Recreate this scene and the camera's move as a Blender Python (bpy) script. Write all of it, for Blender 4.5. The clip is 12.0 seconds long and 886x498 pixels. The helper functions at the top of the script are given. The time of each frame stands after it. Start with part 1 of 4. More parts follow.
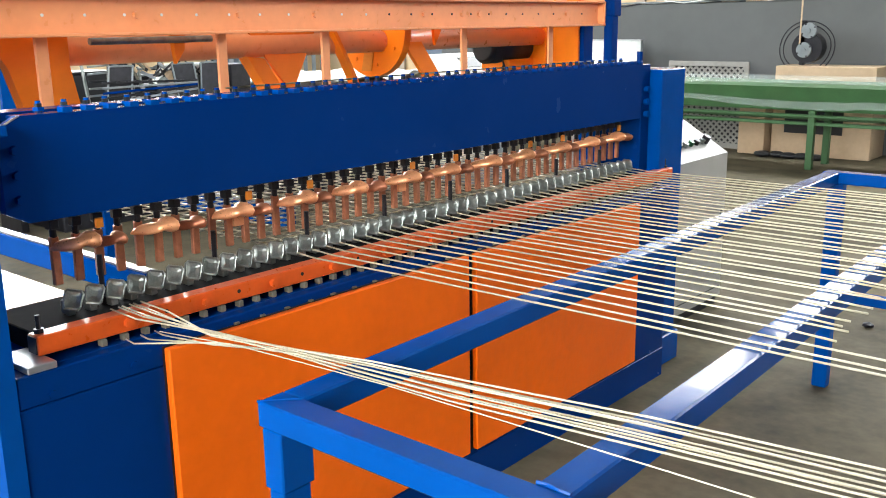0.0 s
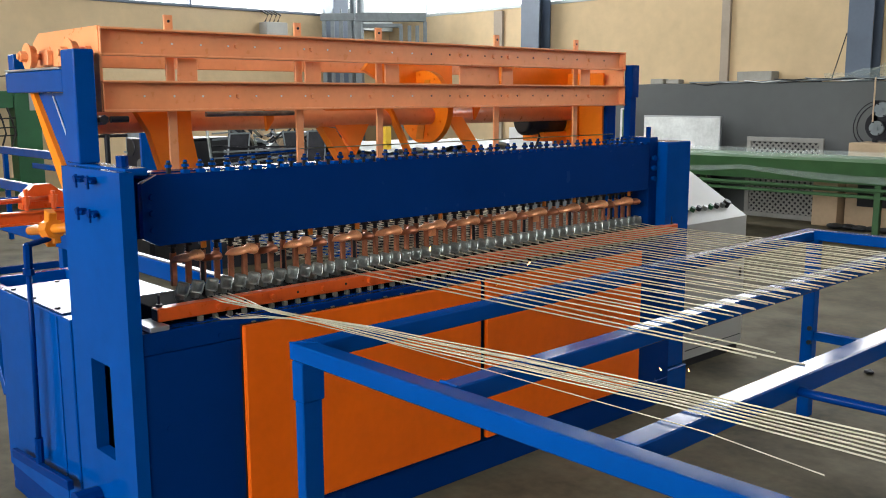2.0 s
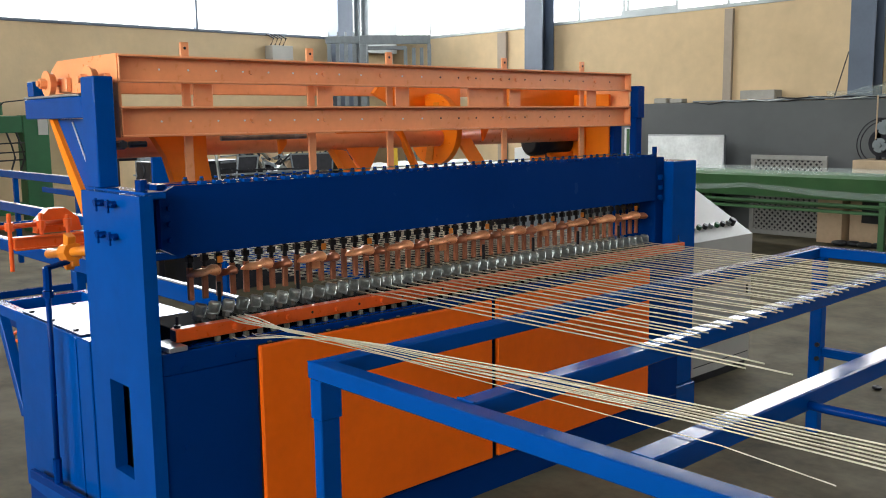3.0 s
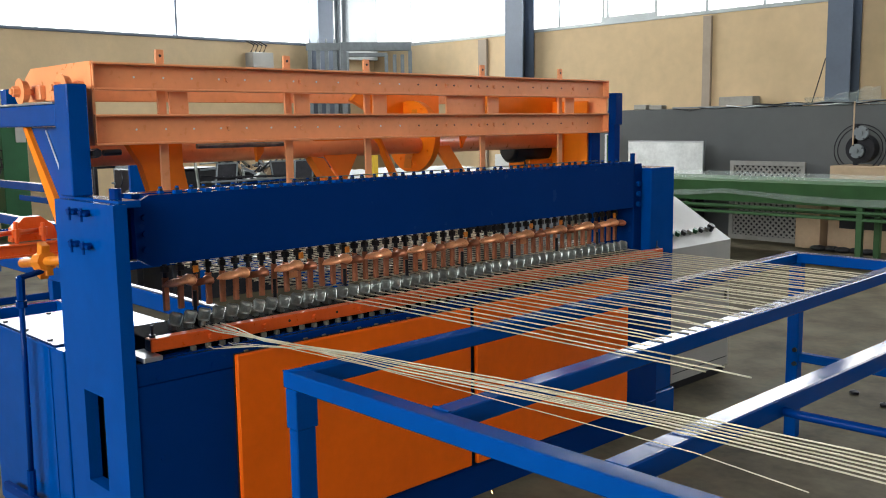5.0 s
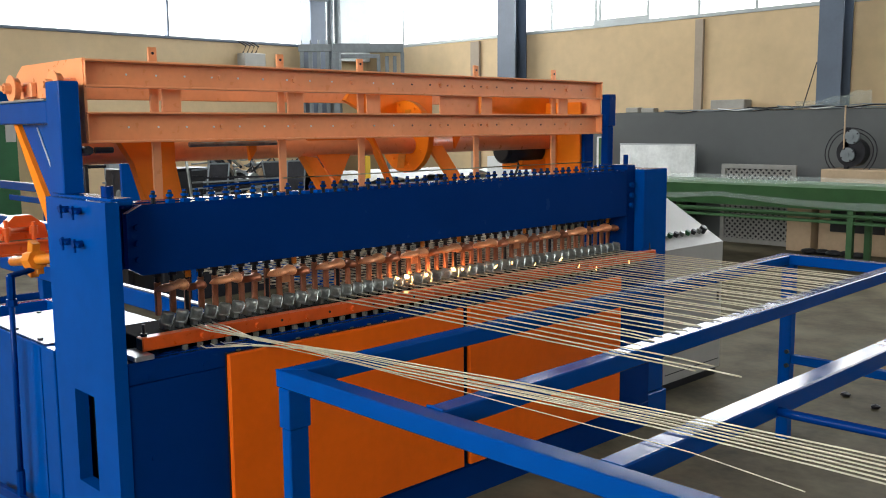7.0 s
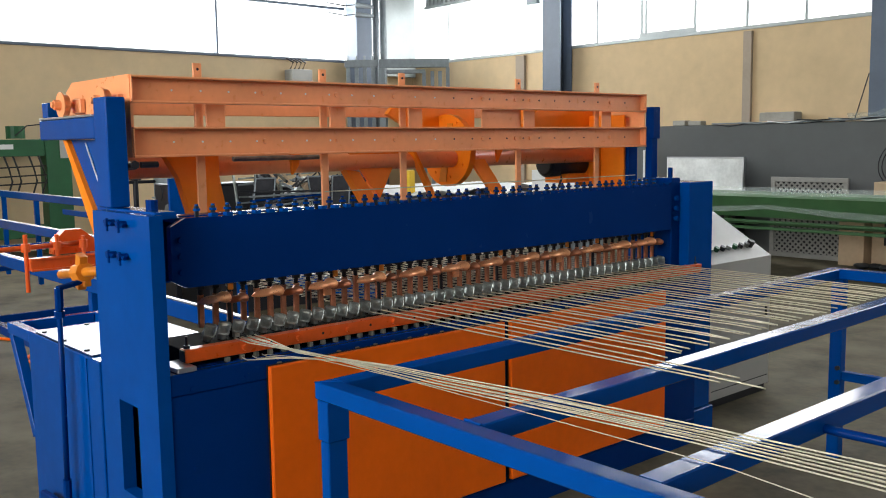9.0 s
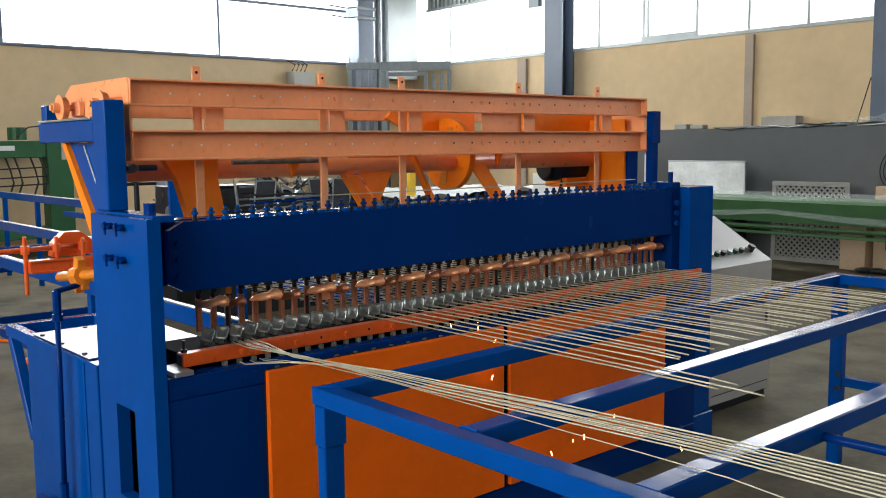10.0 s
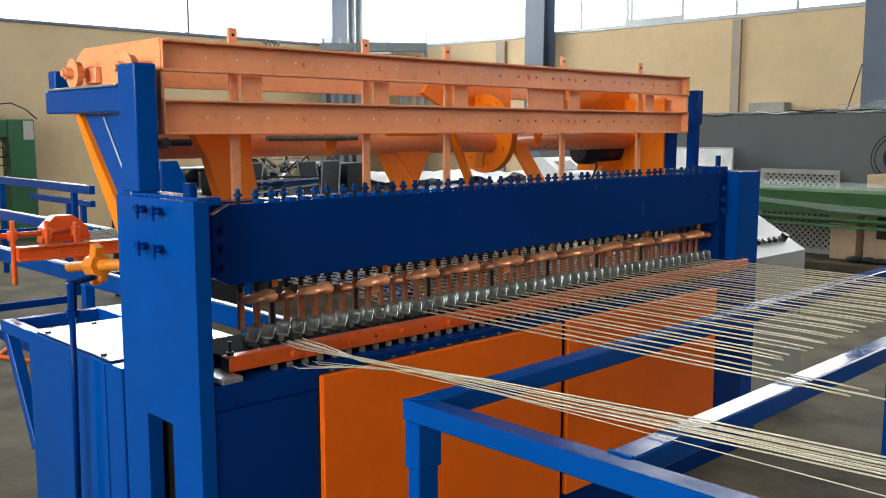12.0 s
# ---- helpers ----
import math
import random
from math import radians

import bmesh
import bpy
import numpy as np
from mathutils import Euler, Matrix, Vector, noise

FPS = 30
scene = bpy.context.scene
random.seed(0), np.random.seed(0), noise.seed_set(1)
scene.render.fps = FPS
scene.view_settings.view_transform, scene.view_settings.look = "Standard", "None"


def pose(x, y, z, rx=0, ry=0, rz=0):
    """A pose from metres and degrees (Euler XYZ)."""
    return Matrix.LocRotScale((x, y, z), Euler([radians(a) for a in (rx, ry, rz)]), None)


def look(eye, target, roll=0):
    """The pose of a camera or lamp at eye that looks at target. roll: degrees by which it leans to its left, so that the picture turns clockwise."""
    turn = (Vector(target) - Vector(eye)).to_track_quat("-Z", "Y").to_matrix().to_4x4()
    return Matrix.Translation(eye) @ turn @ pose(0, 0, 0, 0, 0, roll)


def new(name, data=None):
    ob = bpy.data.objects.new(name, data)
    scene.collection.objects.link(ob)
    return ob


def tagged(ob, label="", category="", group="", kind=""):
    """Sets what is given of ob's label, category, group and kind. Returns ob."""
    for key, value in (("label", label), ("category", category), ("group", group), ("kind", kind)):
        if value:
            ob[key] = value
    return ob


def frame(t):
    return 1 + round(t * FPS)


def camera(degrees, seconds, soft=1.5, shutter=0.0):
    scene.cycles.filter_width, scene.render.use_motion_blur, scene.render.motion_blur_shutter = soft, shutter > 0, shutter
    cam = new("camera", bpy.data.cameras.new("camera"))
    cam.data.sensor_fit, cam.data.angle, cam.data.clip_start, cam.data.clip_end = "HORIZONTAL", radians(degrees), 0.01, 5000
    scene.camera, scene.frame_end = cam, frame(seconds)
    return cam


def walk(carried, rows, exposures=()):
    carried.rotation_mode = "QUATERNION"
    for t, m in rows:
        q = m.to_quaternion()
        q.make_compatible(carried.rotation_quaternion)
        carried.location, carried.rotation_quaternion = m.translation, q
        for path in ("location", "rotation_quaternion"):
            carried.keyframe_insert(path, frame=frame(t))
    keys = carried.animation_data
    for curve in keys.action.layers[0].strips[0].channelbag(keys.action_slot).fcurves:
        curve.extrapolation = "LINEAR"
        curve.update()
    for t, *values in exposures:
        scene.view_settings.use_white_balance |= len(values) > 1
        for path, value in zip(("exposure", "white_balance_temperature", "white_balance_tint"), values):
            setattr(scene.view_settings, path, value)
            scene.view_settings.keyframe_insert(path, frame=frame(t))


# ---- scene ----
# The camera's path is in metres; the plan below it is drawn in units of 0.82 m, so that the wires lie 50 mm apart.
UNIT = 0.82
WX, WY, WZ0, WZ1 = -13.9, 12.5, 3.56, 6.2
cam = camera(51.0, 12.0, soft=1.0)
EXPOSURES = [(0, 1.5), (0.5, 1.17), (1.0, 1.05), (1.5, 0.78), (2.5, 0.52), (6.0, 0.4), (9.0, 0.36), (11.0, 0.32), (12.0, 0.48)]
PATH = [
    (0, (1.739, -0.804, 1.455), (0.478, 0.676, 0.983), -0.8),
    (0.5, (2.005, -0.974, 1.453), (0.684, 0.468, 1.032), -0.1),
    (1, (2.272, -1.096, 1.463), (0.911, 0.316, 1.068), 0.1),
    (1.5, (2.482, -1.154, 1.471), (1.064, 0.21, 1.11), 0.2),
    (2, (2.537, -1.19, 1.477), (1.084, 0.146, 1.156), -0.2),
    (2.5, (2.554, -1.224, 1.479), (1.087, 0.105, 1.193), -0.5),
    (3, (2.557, -1.243, 1.484), (1.093, 0.091, 1.206), -0.7),
    (5, (2.564, -1.226, 1.487), (1.124, 0.137, 1.222), -0.8),
    (5.5, (2.558, -1.222, 1.485), (1.121, 0.144, 1.221), -0.8),
    (6, (2.554, -1.224, 1.485), (1.122, 0.147, 1.222), -0.7),
    (6.5, (2.55, -1.225, 1.483), (1.123, 0.152, 1.222), -0.6),
    (7, (2.552, -1.226, 1.477), (1.125, 0.151, 1.217), -0.5),
    (9, (2.56, -1.208, 1.472), (1.063, 0.099, 1.244), -0.8),
    (9.5, (2.559, -1.206, 1.477), (1.058, 0.096, 1.244), -0.8),
    (10, (2.56, -1.195, 1.478), (1.06, 0.11, 1.255), -0.6),
    (10.5, (2.563, -1.178, 1.476), (1.063, 0.128, 1.263), -0.2),
    (11, (2.549, -1.172, 1.47), (1.045, 0.129, 1.259), -0.0),
    (11.5, (2.397, -1.179, 1.454), (0.905, 0.133, 1.226), -0.1),
    (12, (2.075, -1.225, 1.448), (0.643, 0.148, 1.195), 0.0),
]
walk(cam, [(t, look(Vector(eye), Vector(target), roll)) for t, eye, target, roll in PATH], EXPOSURES)

# ---- light ----
world = bpy.data.worlds.new("daylight")
scene.world = world
world.use_nodes = True
wn = world.node_tree.nodes
sky = wn.new("ShaderNodeTexSky")
sky.sky_type, sky.sun_disc = "NISHITA", False
sky.sun_elevation, sky.sun_rotation = radians(48), radians(250)
world.node_tree.links.new(sky.outputs[0], wn["Background"].inputs[0])
wn["Background"].inputs[1].default_value = 0.12


def lamp(name, at, target, w, h, watts, colour=(0.94, 0.98, 1.0)):
    """Daylight that enters through one window band."""
    data = bpy.data.lights.new(name, "AREA")
    data.shape, data.energy, data.color = "RECTANGLE", watts, colour
    ob = new(name, data)
    data.size, data.size_y = w * UNIT, h * UNIT
    ob.matrix_world = look(Vector(at) * UNIT, Vector(target) * UNIT)
    return ob


lamp("daylight_west", (WX - 0.2, 4.8, 4.95), (0, 4.8, 4.95), 11.6, 2.6, 520)
lamp("daylight_north", (-2.0, WY + 0.2, 4.95), (-2.0, 0, 4.95), 22.0, 2.6, 600)
# The south opening is unseen; its span is inferred from the lit sides.
lamp("daylight_south", (1.5, -9.2, 4.25), (1.5, 0, 4.25), 13.0, 3.8, 640)

# ---- materials ----


def mat(name, base, rough=0.5, metal=0.0, spec=0.4, vary=0.12, scale=6.0, bump=0.0, bscale=60.0, dirt=None, dirt_amount=0.35, coat=0.0, island=0.0):
    """A surface with variation at two scales, optional dirt patches and fine relief."""
    m = bpy.data.materials.new(name)
    m.use_nodes = True
    n, l = m.node_tree.nodes, m.node_tree.links
    b = n["Principled BSDF"]
    b.inputs["Roughness"].default_value, b.inputs["Metallic"].default_value = rough, metal
    b.inputs["Specular IOR Level"].default_value = spec
    b.inputs["Coat Weight"].default_value = coat
    b.inputs["Coat Roughness"].default_value = 0.15
    co = n.new("ShaderNodeTexCoord")
    n1 = n.new("ShaderNodeTexNoise")
    n1.inputs["Scale"].default_value, n1.inputs["Detail"].default_value = scale, 5
    l.new(co.outputs["Object"], n1.inputs["Vector"])
    n2 = n.new("ShaderNodeTexNoise")
    n2.inputs["Scale"].default_value, n2.inputs["Detail"].default_value = scale * 9, 3
    l.new(co.outputs["Object"], n2.inputs["Vector"])
    mixn = n.new("ShaderNodeMath")
    mixn.operation = "MULTIPLY_ADD"
    mixn.inputs[1].default_value = 0.4
    l.new(n2.outputs[0], mixn.inputs[0])
    l.new(n1.outputs[0], mixn.inputs[2])
    ramp = n.new("ShaderNodeValToRGB")
    ramp.color_ramp.elements[0].position, ramp.color_ramp.elements[1].position = 0.45, 0.95
    ramp.color_ramp.elements[0].color = (*[c * (1 - vary) for c in base], 1)
    ramp.color_ramp.elements[1].color = (*[min(1, c * (1 + vary)) for c in base], 1)
    l.new(mixn.outputs[0], ramp.inputs[0])
    col = ramp.outputs[0]
    if dirt:
        n3 = n.new("ShaderNodeTexNoise")
        n3.inputs["Scale"].default_value, n3.inputs["Detail"].default_value = scale * 0.35, 8
        n3.inputs["Roughness"].default_value = 0.65
        l.new(co.outputs["Object"], n3.inputs["Vector"])
        r3 = n.new("ShaderNodeValToRGB")
        r3.color_ramp.elements[0].position, r3.color_ramp.elements[1].position = 0.5, 0.7
        r3.color_ramp.elements[1].color = (dirt_amount, dirt_amount, dirt_amount, 1)
        l.new(n3.outputs[0], r3.inputs[0])
        mx = n.new("ShaderNodeMix")
        mx.data_type = "RGBA"
        l.new(r3.outputs[0], mx.inputs[0])
        l.new(col, mx.inputs[6])
        mx.inputs[7].default_value = (*dirt, 1)
        col = mx.outputs[2]
    if island:
        info = n.new("ShaderNodeObjectInfo")
        hs = n.new("ShaderNodeHueSaturation")
        ma = n.new("ShaderNodeMath")
        ma.operation = "MULTIPLY_ADD"
        ma.inputs[1].default_value, ma.inputs[2].default_value = island, 1 - island / 2
        l.new(info.outputs["Random"], ma.inputs[0])
        l.new(ma.outputs[0], hs.inputs["Value"])
        l.new(col, hs.inputs["Color"])
        col = hs.outputs[0]
    l.new(col, b.inputs["Base Color"])
    rr = n.new("ShaderNodeMapRange")
    rr.inputs[3].default_value, rr.inputs[4].default_value = max(0.03, rough - 0.1), min(1, rough + 0.12)
    l.new(n2.outputs[0], rr.inputs[0])
    l.new(rr.outputs[0], b.inputs["Roughness"])
    if bump:
        nb = n.new("ShaderNodeTexNoise")
        nb.inputs["Scale"].default_value, nb.inputs["Detail"].default_value = bscale, 4
        l.new(co.outputs["Object"], nb.inputs["Vector"])
        bp = n.new("ShaderNodeBump")
        bp.inputs["Strength"].default_value, bp.inputs["Distance"].default_value = bump, 0.01
        l.new(nb.outputs[0], bp.inputs["Height"])
        l.new(bp.outputs[0], b.inputs["Normal"])
    return m


BLUE = mat("blue enamel paint", (0.0, 0.055, 0.27), 0.13, spec=0.14, vary=0.14, scale=1.5, bump=0.07, bscale=14, dirt=(0.0, 0.042, 0.24), dirt_amount=0.25)
# Darker copy of the blue: the dim front side is put into its colour.
BLUED = mat("shade-darkened blue paint", (0.0, 0.027, 0.16), 0.22, spec=0.08, vary=0.1, scale=1.5, bump=0.03, bscale=25, dirt=(0.0, 0.022, 0.135), dirt_amount=0.25)
ORANGE = mat("orange enamel paint", (0.92, 0.14, 0.003), 0.34, spec=0.3, vary=0.1, scale=3, bump=0.1, bscale=40, dirt=(0.75, 0.12, 0.01), dirt_amount=0.4)
ORANGEL = mat("light orange enamel", (0.9, 0.215, 0.007), 0.34, spec=0.3, vary=0.1, scale=3, bump=0.05, bscale=40, dirt=(0.8, 0.2, 0.02), dirt_amount=0.3)
# Paled towards pink: haze and sheen on the upper steel, given as colour.
ORANGEU = mat("sheen-paled orange paint", (0.88, 0.34, 0.14), 0.3, vary=0.1, scale=4, bump=0.03, bscale=40, dirt=(0.78, 0.33, 0.15), dirt_amount=0.25)
RED = mat("red orange paint", (0.72, 0.1, 0.012), 0.3, vary=0.14, scale=5, bump=0.12, bscale=50, dirt=(0.5, 0.09, 0.02), dirt_amount=0.4)
YELLOWP = mat("amber paint", (0.66, 0.2, 0.012), 0.4, vary=0.15, scale=8)
COPPER = mat("copper", (1.0, 0.40, 0.19), 0.3, 0.4, vary=0.2, scale=20, dirt=(0.5, 0.2, 0.11), dirt_amount=0.5, island=0.4)
COPPERD = mat("oxidised copper", (0.42, 0.16, 0.085), 0.45, 0.6, vary=0.3, scale=20, island=0.4)
STEEL = mat("machined steel", (0.3, 0.32, 0.3), 0.34, 0.75, vary=0.35, scale=25, dirt=(0.13, 0.145, 0.13), dirt_amount=0.6, island=0.4)
# Matt black that puts deep shade into the colour of shelf and slot.
SHADEBLACK = mat("matt black shade", (0.008, 0.008, 0.009), 0.95, spec=0.05, vary=0.3, scale=12)
# Panel steel with the shadow it stands in darkened into the colour.
MESHY = mat("shadowed perforated steel", (0.3, 0.29, 0.27), 0.6, 0.3, vary=0.15, scale=4)
DULL = mat("dull brown steel", (0.16, 0.145, 0.11), 0.6, 0.3, vary=0.3, scale=20)
DARK = mat("dark oily steel", (0.02, 0.02, 0.025), 0.4, 0.5, vary=0.3, scale=20)
BLACK = mat("black plastic", (0.012, 0.012, 0.014), 0.45, vary=0.3, scale=15)
WIRE = mat("galvanised wire", (0.52, 0.47, 0.34), 0.34, 0.35, vary=0.15, scale=30, island=0.25)
ALU = mat("bright sheet metal", (0.55, 0.56, 0.58), 0.38, 0.9, vary=0.1, scale=6, dirt=(0.5, 0.5, 0.5), dirt_amount=0.5)
# Scuffed bare metal; the blue it mirrors is mixed into the base colour.
SHEET = mat("scuffed sheet with blue reflection", (0.2, 0.24, 0.3), 0.35, 0.8, vary=0.25, scale=5, dirt=(0.12, 0.14, 0.2), dirt_amount=0.6)
GALV = mat("galvanised frame steel", (0.21, 0.235, 0.25), 0.55, 0.3, vary=0.15, scale=8)
GREEN = mat("green machine paint", (0.045, 0.12, 0.045), 0.4, vary=0.15, scale=5, dirt=(0.08, 0.14, 0.06), dirt_amount=0.4)
GREEND = mat("dark green paint", (0.015, 0.1, 0.035), 0.45, vary=0.15, scale=4, dirt=(0.02, 0.06, 0.03))
GREY = mat("grey cabinet paint", (0.4, 0.39, 0.36), 0.42, vary=0.06, scale=5, bump=0.05, bscale=60)
WHITE = mat("white paint", (0.75, 0.75, 0.73), 0.5, vary=0.06, scale=6)
WALLY = mat("yellow plaster", (0.66, 0.49, 0.29), 0.85, vary=0.14, scale=0.7, bump=0.25, bscale=14, dirt=(0.5, 0.4, 0.27), dirt_amount=0.6)
WALLG = mat("grey plaster", (0.115, 0.12, 0.12), 0.8, vary=0.12, scale=0.9, bump=0.2, bscale=14, dirt=(0.08, 0.08, 0.08), dirt_amount=0.5)
CONC = mat("concrete floor", (0.096, 0.08, 0.05), 0.7, spec=0.12, vary=0.55, scale=2.6, bump=0.1, bscale=9, dirt=(0.165, 0.138, 0.09), dirt_amount=0.8)
COL = mat("grey blue column paint", (0.115, 0.145, 0.195), 0.45, vary=0.1, scale=3)
CLAD = mat("metal cladding", (0.4, 0.43, 0.43), 0.5, 0.3, vary=0.1, scale=3)
ROOF = mat("dark roof sheet", (0.12, 0.13, 0.13), 0.6, 0.1, vary=0.15, scale=2)
CARD = mat("beige board", (0.55, 0.4, 0.26), 0.75, vary=0.12, scale=3, dirt=(0.4, 0.27, 0.16), dirt_amount=0.4)
STONE = mat("pale weathered metal", (0.8, 0.81, 0.8), 0.5, 0.1, vary=0.2, scale=3, dirt=(0.36, 0.36, 0.34), dirt_amount=0.7, bump=0.1, bscale=20)
BLOCK = mat("grey concrete block", (0.36, 0.34, 0.3), 0.9, vary=0.15, scale=6, bump=0.3, bscale=40)
FILM = mat("clear plastic film", (0.75, 0.85, 0.8), 0.2, vary=0.05, scale=5)
FILM.node_tree.nodes["Principled BSDF"].inputs["Alpha"].default_value = 0.22

# ---- building blocks ----
ORG = {}


def thing(name, at, label, category, group="", kind=""):
    """An Empty at a thing's base; its parts are given in world metres."""
    ob = new(name)
    ob.location = Vector(at) * UNIT
    ob.empty_display_size = 0.1
    ORG[ob] = Vector(at)
    return tagged(ob, label, category, group, kind)


def mesh_of(name, bm, material, origin, smooth=False):
    me = bpy.data.meshes.new(name)
    bmesh.ops.translate(bm, verts=bm.verts, vec=-Vector(origin))
    bmesh.ops.scale(bm, verts=bm.verts, vec=(UNIT, UNIT, UNIT))
    bmesh.ops.recalc_face_normals(bm, faces=bm.faces)
    if smooth:
        for f in bm.faces:
            f.smooth = len(f.verts) < 6 and smooth is True
    bm.to_mesh(me)
    bm.free()
    me.materials.append(material)
    return me


def part(name, bm, material, parent, label="", smooth=False, kind=""):
    o = ORG[parent]
    ob = new(name, mesh_of(name, bm, material, o, smooth))
    ob.parent = parent
    ORG[ob] = o
    return tagged(ob, label, kind=kind)


def solid(name, bm, material, at, label, category="", kind="", group="", smooth=False):
    """A one-mesh thing with its origin at its base."""
    ob = new(name, mesh_of(name, bm, material, at, smooth))
    ob.location = Vector(at) * UNIT
    ORG[ob] = Vector(at)
    return tagged(ob, label, category, group, kind)


def box(x0, x1, y0, y1, z0, z1, bm=None, bevel=0.003, m=None):
    bm = bm or bmesh.new()
    v = [bm.verts.new(p) for p in ((x0, y0, z0), (x1, y0, z0), (x1, y1, z0), (x0, y1, z0), (x0, y0, z1), (x1, y0, z1), (x1, y1, z1), (x0, y1, z1))]
    fs = [bm.faces.new([v[i] for i in q]) for q in ((3, 2, 1, 0), (4, 5, 6, 7), (0, 1, 5, 4), (1, 2, 6, 5), (2, 3, 7, 6), (3, 0, 4, 7))]
    if m:
        bmesh.ops.transform(bm, matrix=m, verts=v)
    if bevel:
        es = list({e for f in fs for e in f.edges})
        bmesh.ops.bevel(bm, geom=es, offset=bevel, segments=1, affect="EDGES")
    return bm


def beam(a, b, w, h, bm=None, bevel=0.003, up=(0, 0, 1)):
    """A box of section w x h from a to b."""
    a, b = Vector(a), Vector(b)
    d = (b - a).normalized()
    u = Vector(up)
    if abs(d.dot(u)) > 0.98:
        u = Vector((1, 0, 0))
    s = d.cross(u).normalized()
    u = s.cross(d)
    m = Matrix((s, d, u)).transposed().to_4x4()
    m.translation = a
    return box(-w / 2, w / 2, 0, (b - a).length, -h / 2, h / 2, bm, bevel, m)


def rod(a, b, r, bm=None, n=12, r2=None):
    """A capped round bar from a to b."""
    bm = bm or bmesh.new()
    a, b = Vector(a), Vector(b)
    m = (b - a).to_track_quat("Z", "Y").to_matrix().to_4x4()
    m.translation = (a + b) / 2
    bmesh.ops.create_cone(bm, cap_ends=True, segments=n, radius1=r, radius2=r if r2 is None else r2, depth=(b - a).length, matrix=m)
    return bm


def plate(points, normal, thick, bm=None, bevel=0.002):
    """A flat plate from its outline, thickened along normal."""
    bm = bm or bmesh.new()
    vs = [bm.verts.new(p) for p in points]
    f = bm.faces.new(vs)
    r = bmesh.ops.extrude_face_region(bm, geom=[f])
    new_v = [g for g in r["geom"] if isinstance(g, bmesh.types.BMVert)]
    bmesh.ops.translate(bm, verts=new_v, vec=Vector(normal) * thick)
    return bm


def sweep(points, r, bm=None, n=6, sx=1.0):
    """A round strand along points."""
    bm = bm or bmesh.new()
    P = [Vector(p) for p in points]
    rings = []
    for i, p in enumerate(P):
        d = (P[min(i + 1, len(P) - 1)] - P[max(i - 1, 0)]).normalized()
        s = d.cross(Vector((0, 0, 1)))
        s = s.normalized() if s.length > 1e-4 else Vector((1, 0, 0))
        u = s.cross(d)
        rings.append([bm.verts.new(p + r * (math.cos(k * math.tau / n) * s * sx + math.sin(k * math.tau / n) * u)) for k in range(n)])
    for a, b in zip(rings, rings[1:]):
        for k in range(n):
            bm.faces.new((a[k], a[(k + 1) % n], b[(k + 1) % n], b[k]))
    bm.faces.new(rings[0][::-1])
    bm.faces.new(rings[-1])
    return bm


# ---- the hall ----
GLOW = bpy.data.materials.new("bright sky")
GLOW.use_nodes = True
gb = GLOW.node_tree.nodes["Principled BSDF"]
gb.inputs["Base Color"].default_value = (0.8, 0.8, 0.8, 1)
gb.inputs["Emission Color"].default_value = (0.95, 0.98, 1, 1)
gb.inputs["Emission Strength"].default_value = 1.6


def structure(name, bm, material, label, at=(0, 0, 0)):
    return solid(name, bm, material, at, label, kind="structure")


structure("floor", box(-14.3, 22, -9.5, 13, -0.3, 0, bevel=0), CONC, "worn grey concrete hall floor with stains")
structure("wall_west_low", box(WX - 0.3, WX, -9.3, WY, 0, WZ0, bevel=0), WALLY, "yellow plastered hall wall below windows", (WX, 0, 0))
structure("wall_west_high", box(WX - 0.3, WX, -9.3, WY, WZ1, 7.5, bevel=0), CLAD, "grey metal clad hall wall above windows", (WX, 0, WZ1))
structure("wall_north_plinth", box(-9.0, 22, WY - 0.4, WY, 0, 2.02, bevel=0.012), WALLG, "dark grey plastered lower wall with a ledge", (0, WY, 0))
structure("wall_north_low", box(WX - 0.3, 22, WY + 0.002, WY + 0.3, 0, WZ0, bevel=0), WALLY, "yellow plastered hall wall below windows", (0, WY, 0))
structure("wall_north_high", box(WX - 0.3, 22, WY + 0.002, WY + 0.3, WZ1, 7.5, bevel=0), CLAD, "grey metal clad hall wall above windows", (0, WY, WZ1))
structure("wall_south_low", box(WX, 22, -9.3, -9, 0, 2.3, bevel=0), WALLY, "yellow plastered hall wall", (0, -9, 0))
structure("wall_south_high", box(WX, 22, -9.3, -9, WZ1, 7.5, bevel=0), CLAD, "grey metal clad hall wall", (0, -9, WZ1))
# Three unseen wall pieces, added to limit how far south and west daylight spreads.
structure("wall_south_unseen_west", box(WX, -5.0, -9.3, -9, 2.301, WZ1 - 0.001, bevel=0), WALLY, "yellow plastered hall wall", (-12, -9, 2.3))
structure("wall_south_unseen_east", box(8.0, 22, -9.3, -9, 2.301, WZ1 - 0.001, bevel=0), WALLY, "yellow plastered hall wall", (12, -9, 2.3))
structure("wall_west_unseen", box(WX - 0.3, WX, -9.3, -1.0, WZ0 + 0.051, WZ1 - 0.001, bevel=0), CLAD, "grey metal clad hall wall", (WX, -5, WZ0))
# Unseen wall, added dark so that front faces get little light.
structure("wall_east_unseen", box(22, 22.3, -9.3, WY + 0.3, 0, 7.5, bevel=0), WALLG, "unseen dark wall that keeps the east side dim", (22, 0, 0))
# Unseen roof, dark so that less fill light bounces down.
structure("ceiling", box(WX - 0.3, 22.3, -9.5, WY + 0.3, 7.5, 7.7, bevel=0), ROOF, "unseen grey metal hall roof, kept dark", (0, 0, 7.5))
structure("backdrop_west", box(WX - 0.62, WX - 0.6, -9.3, WY + 0.3, 3, 7, bevel=0), GLOW, "bright overcast sky outside", (WX - 0.6, 0, 3))
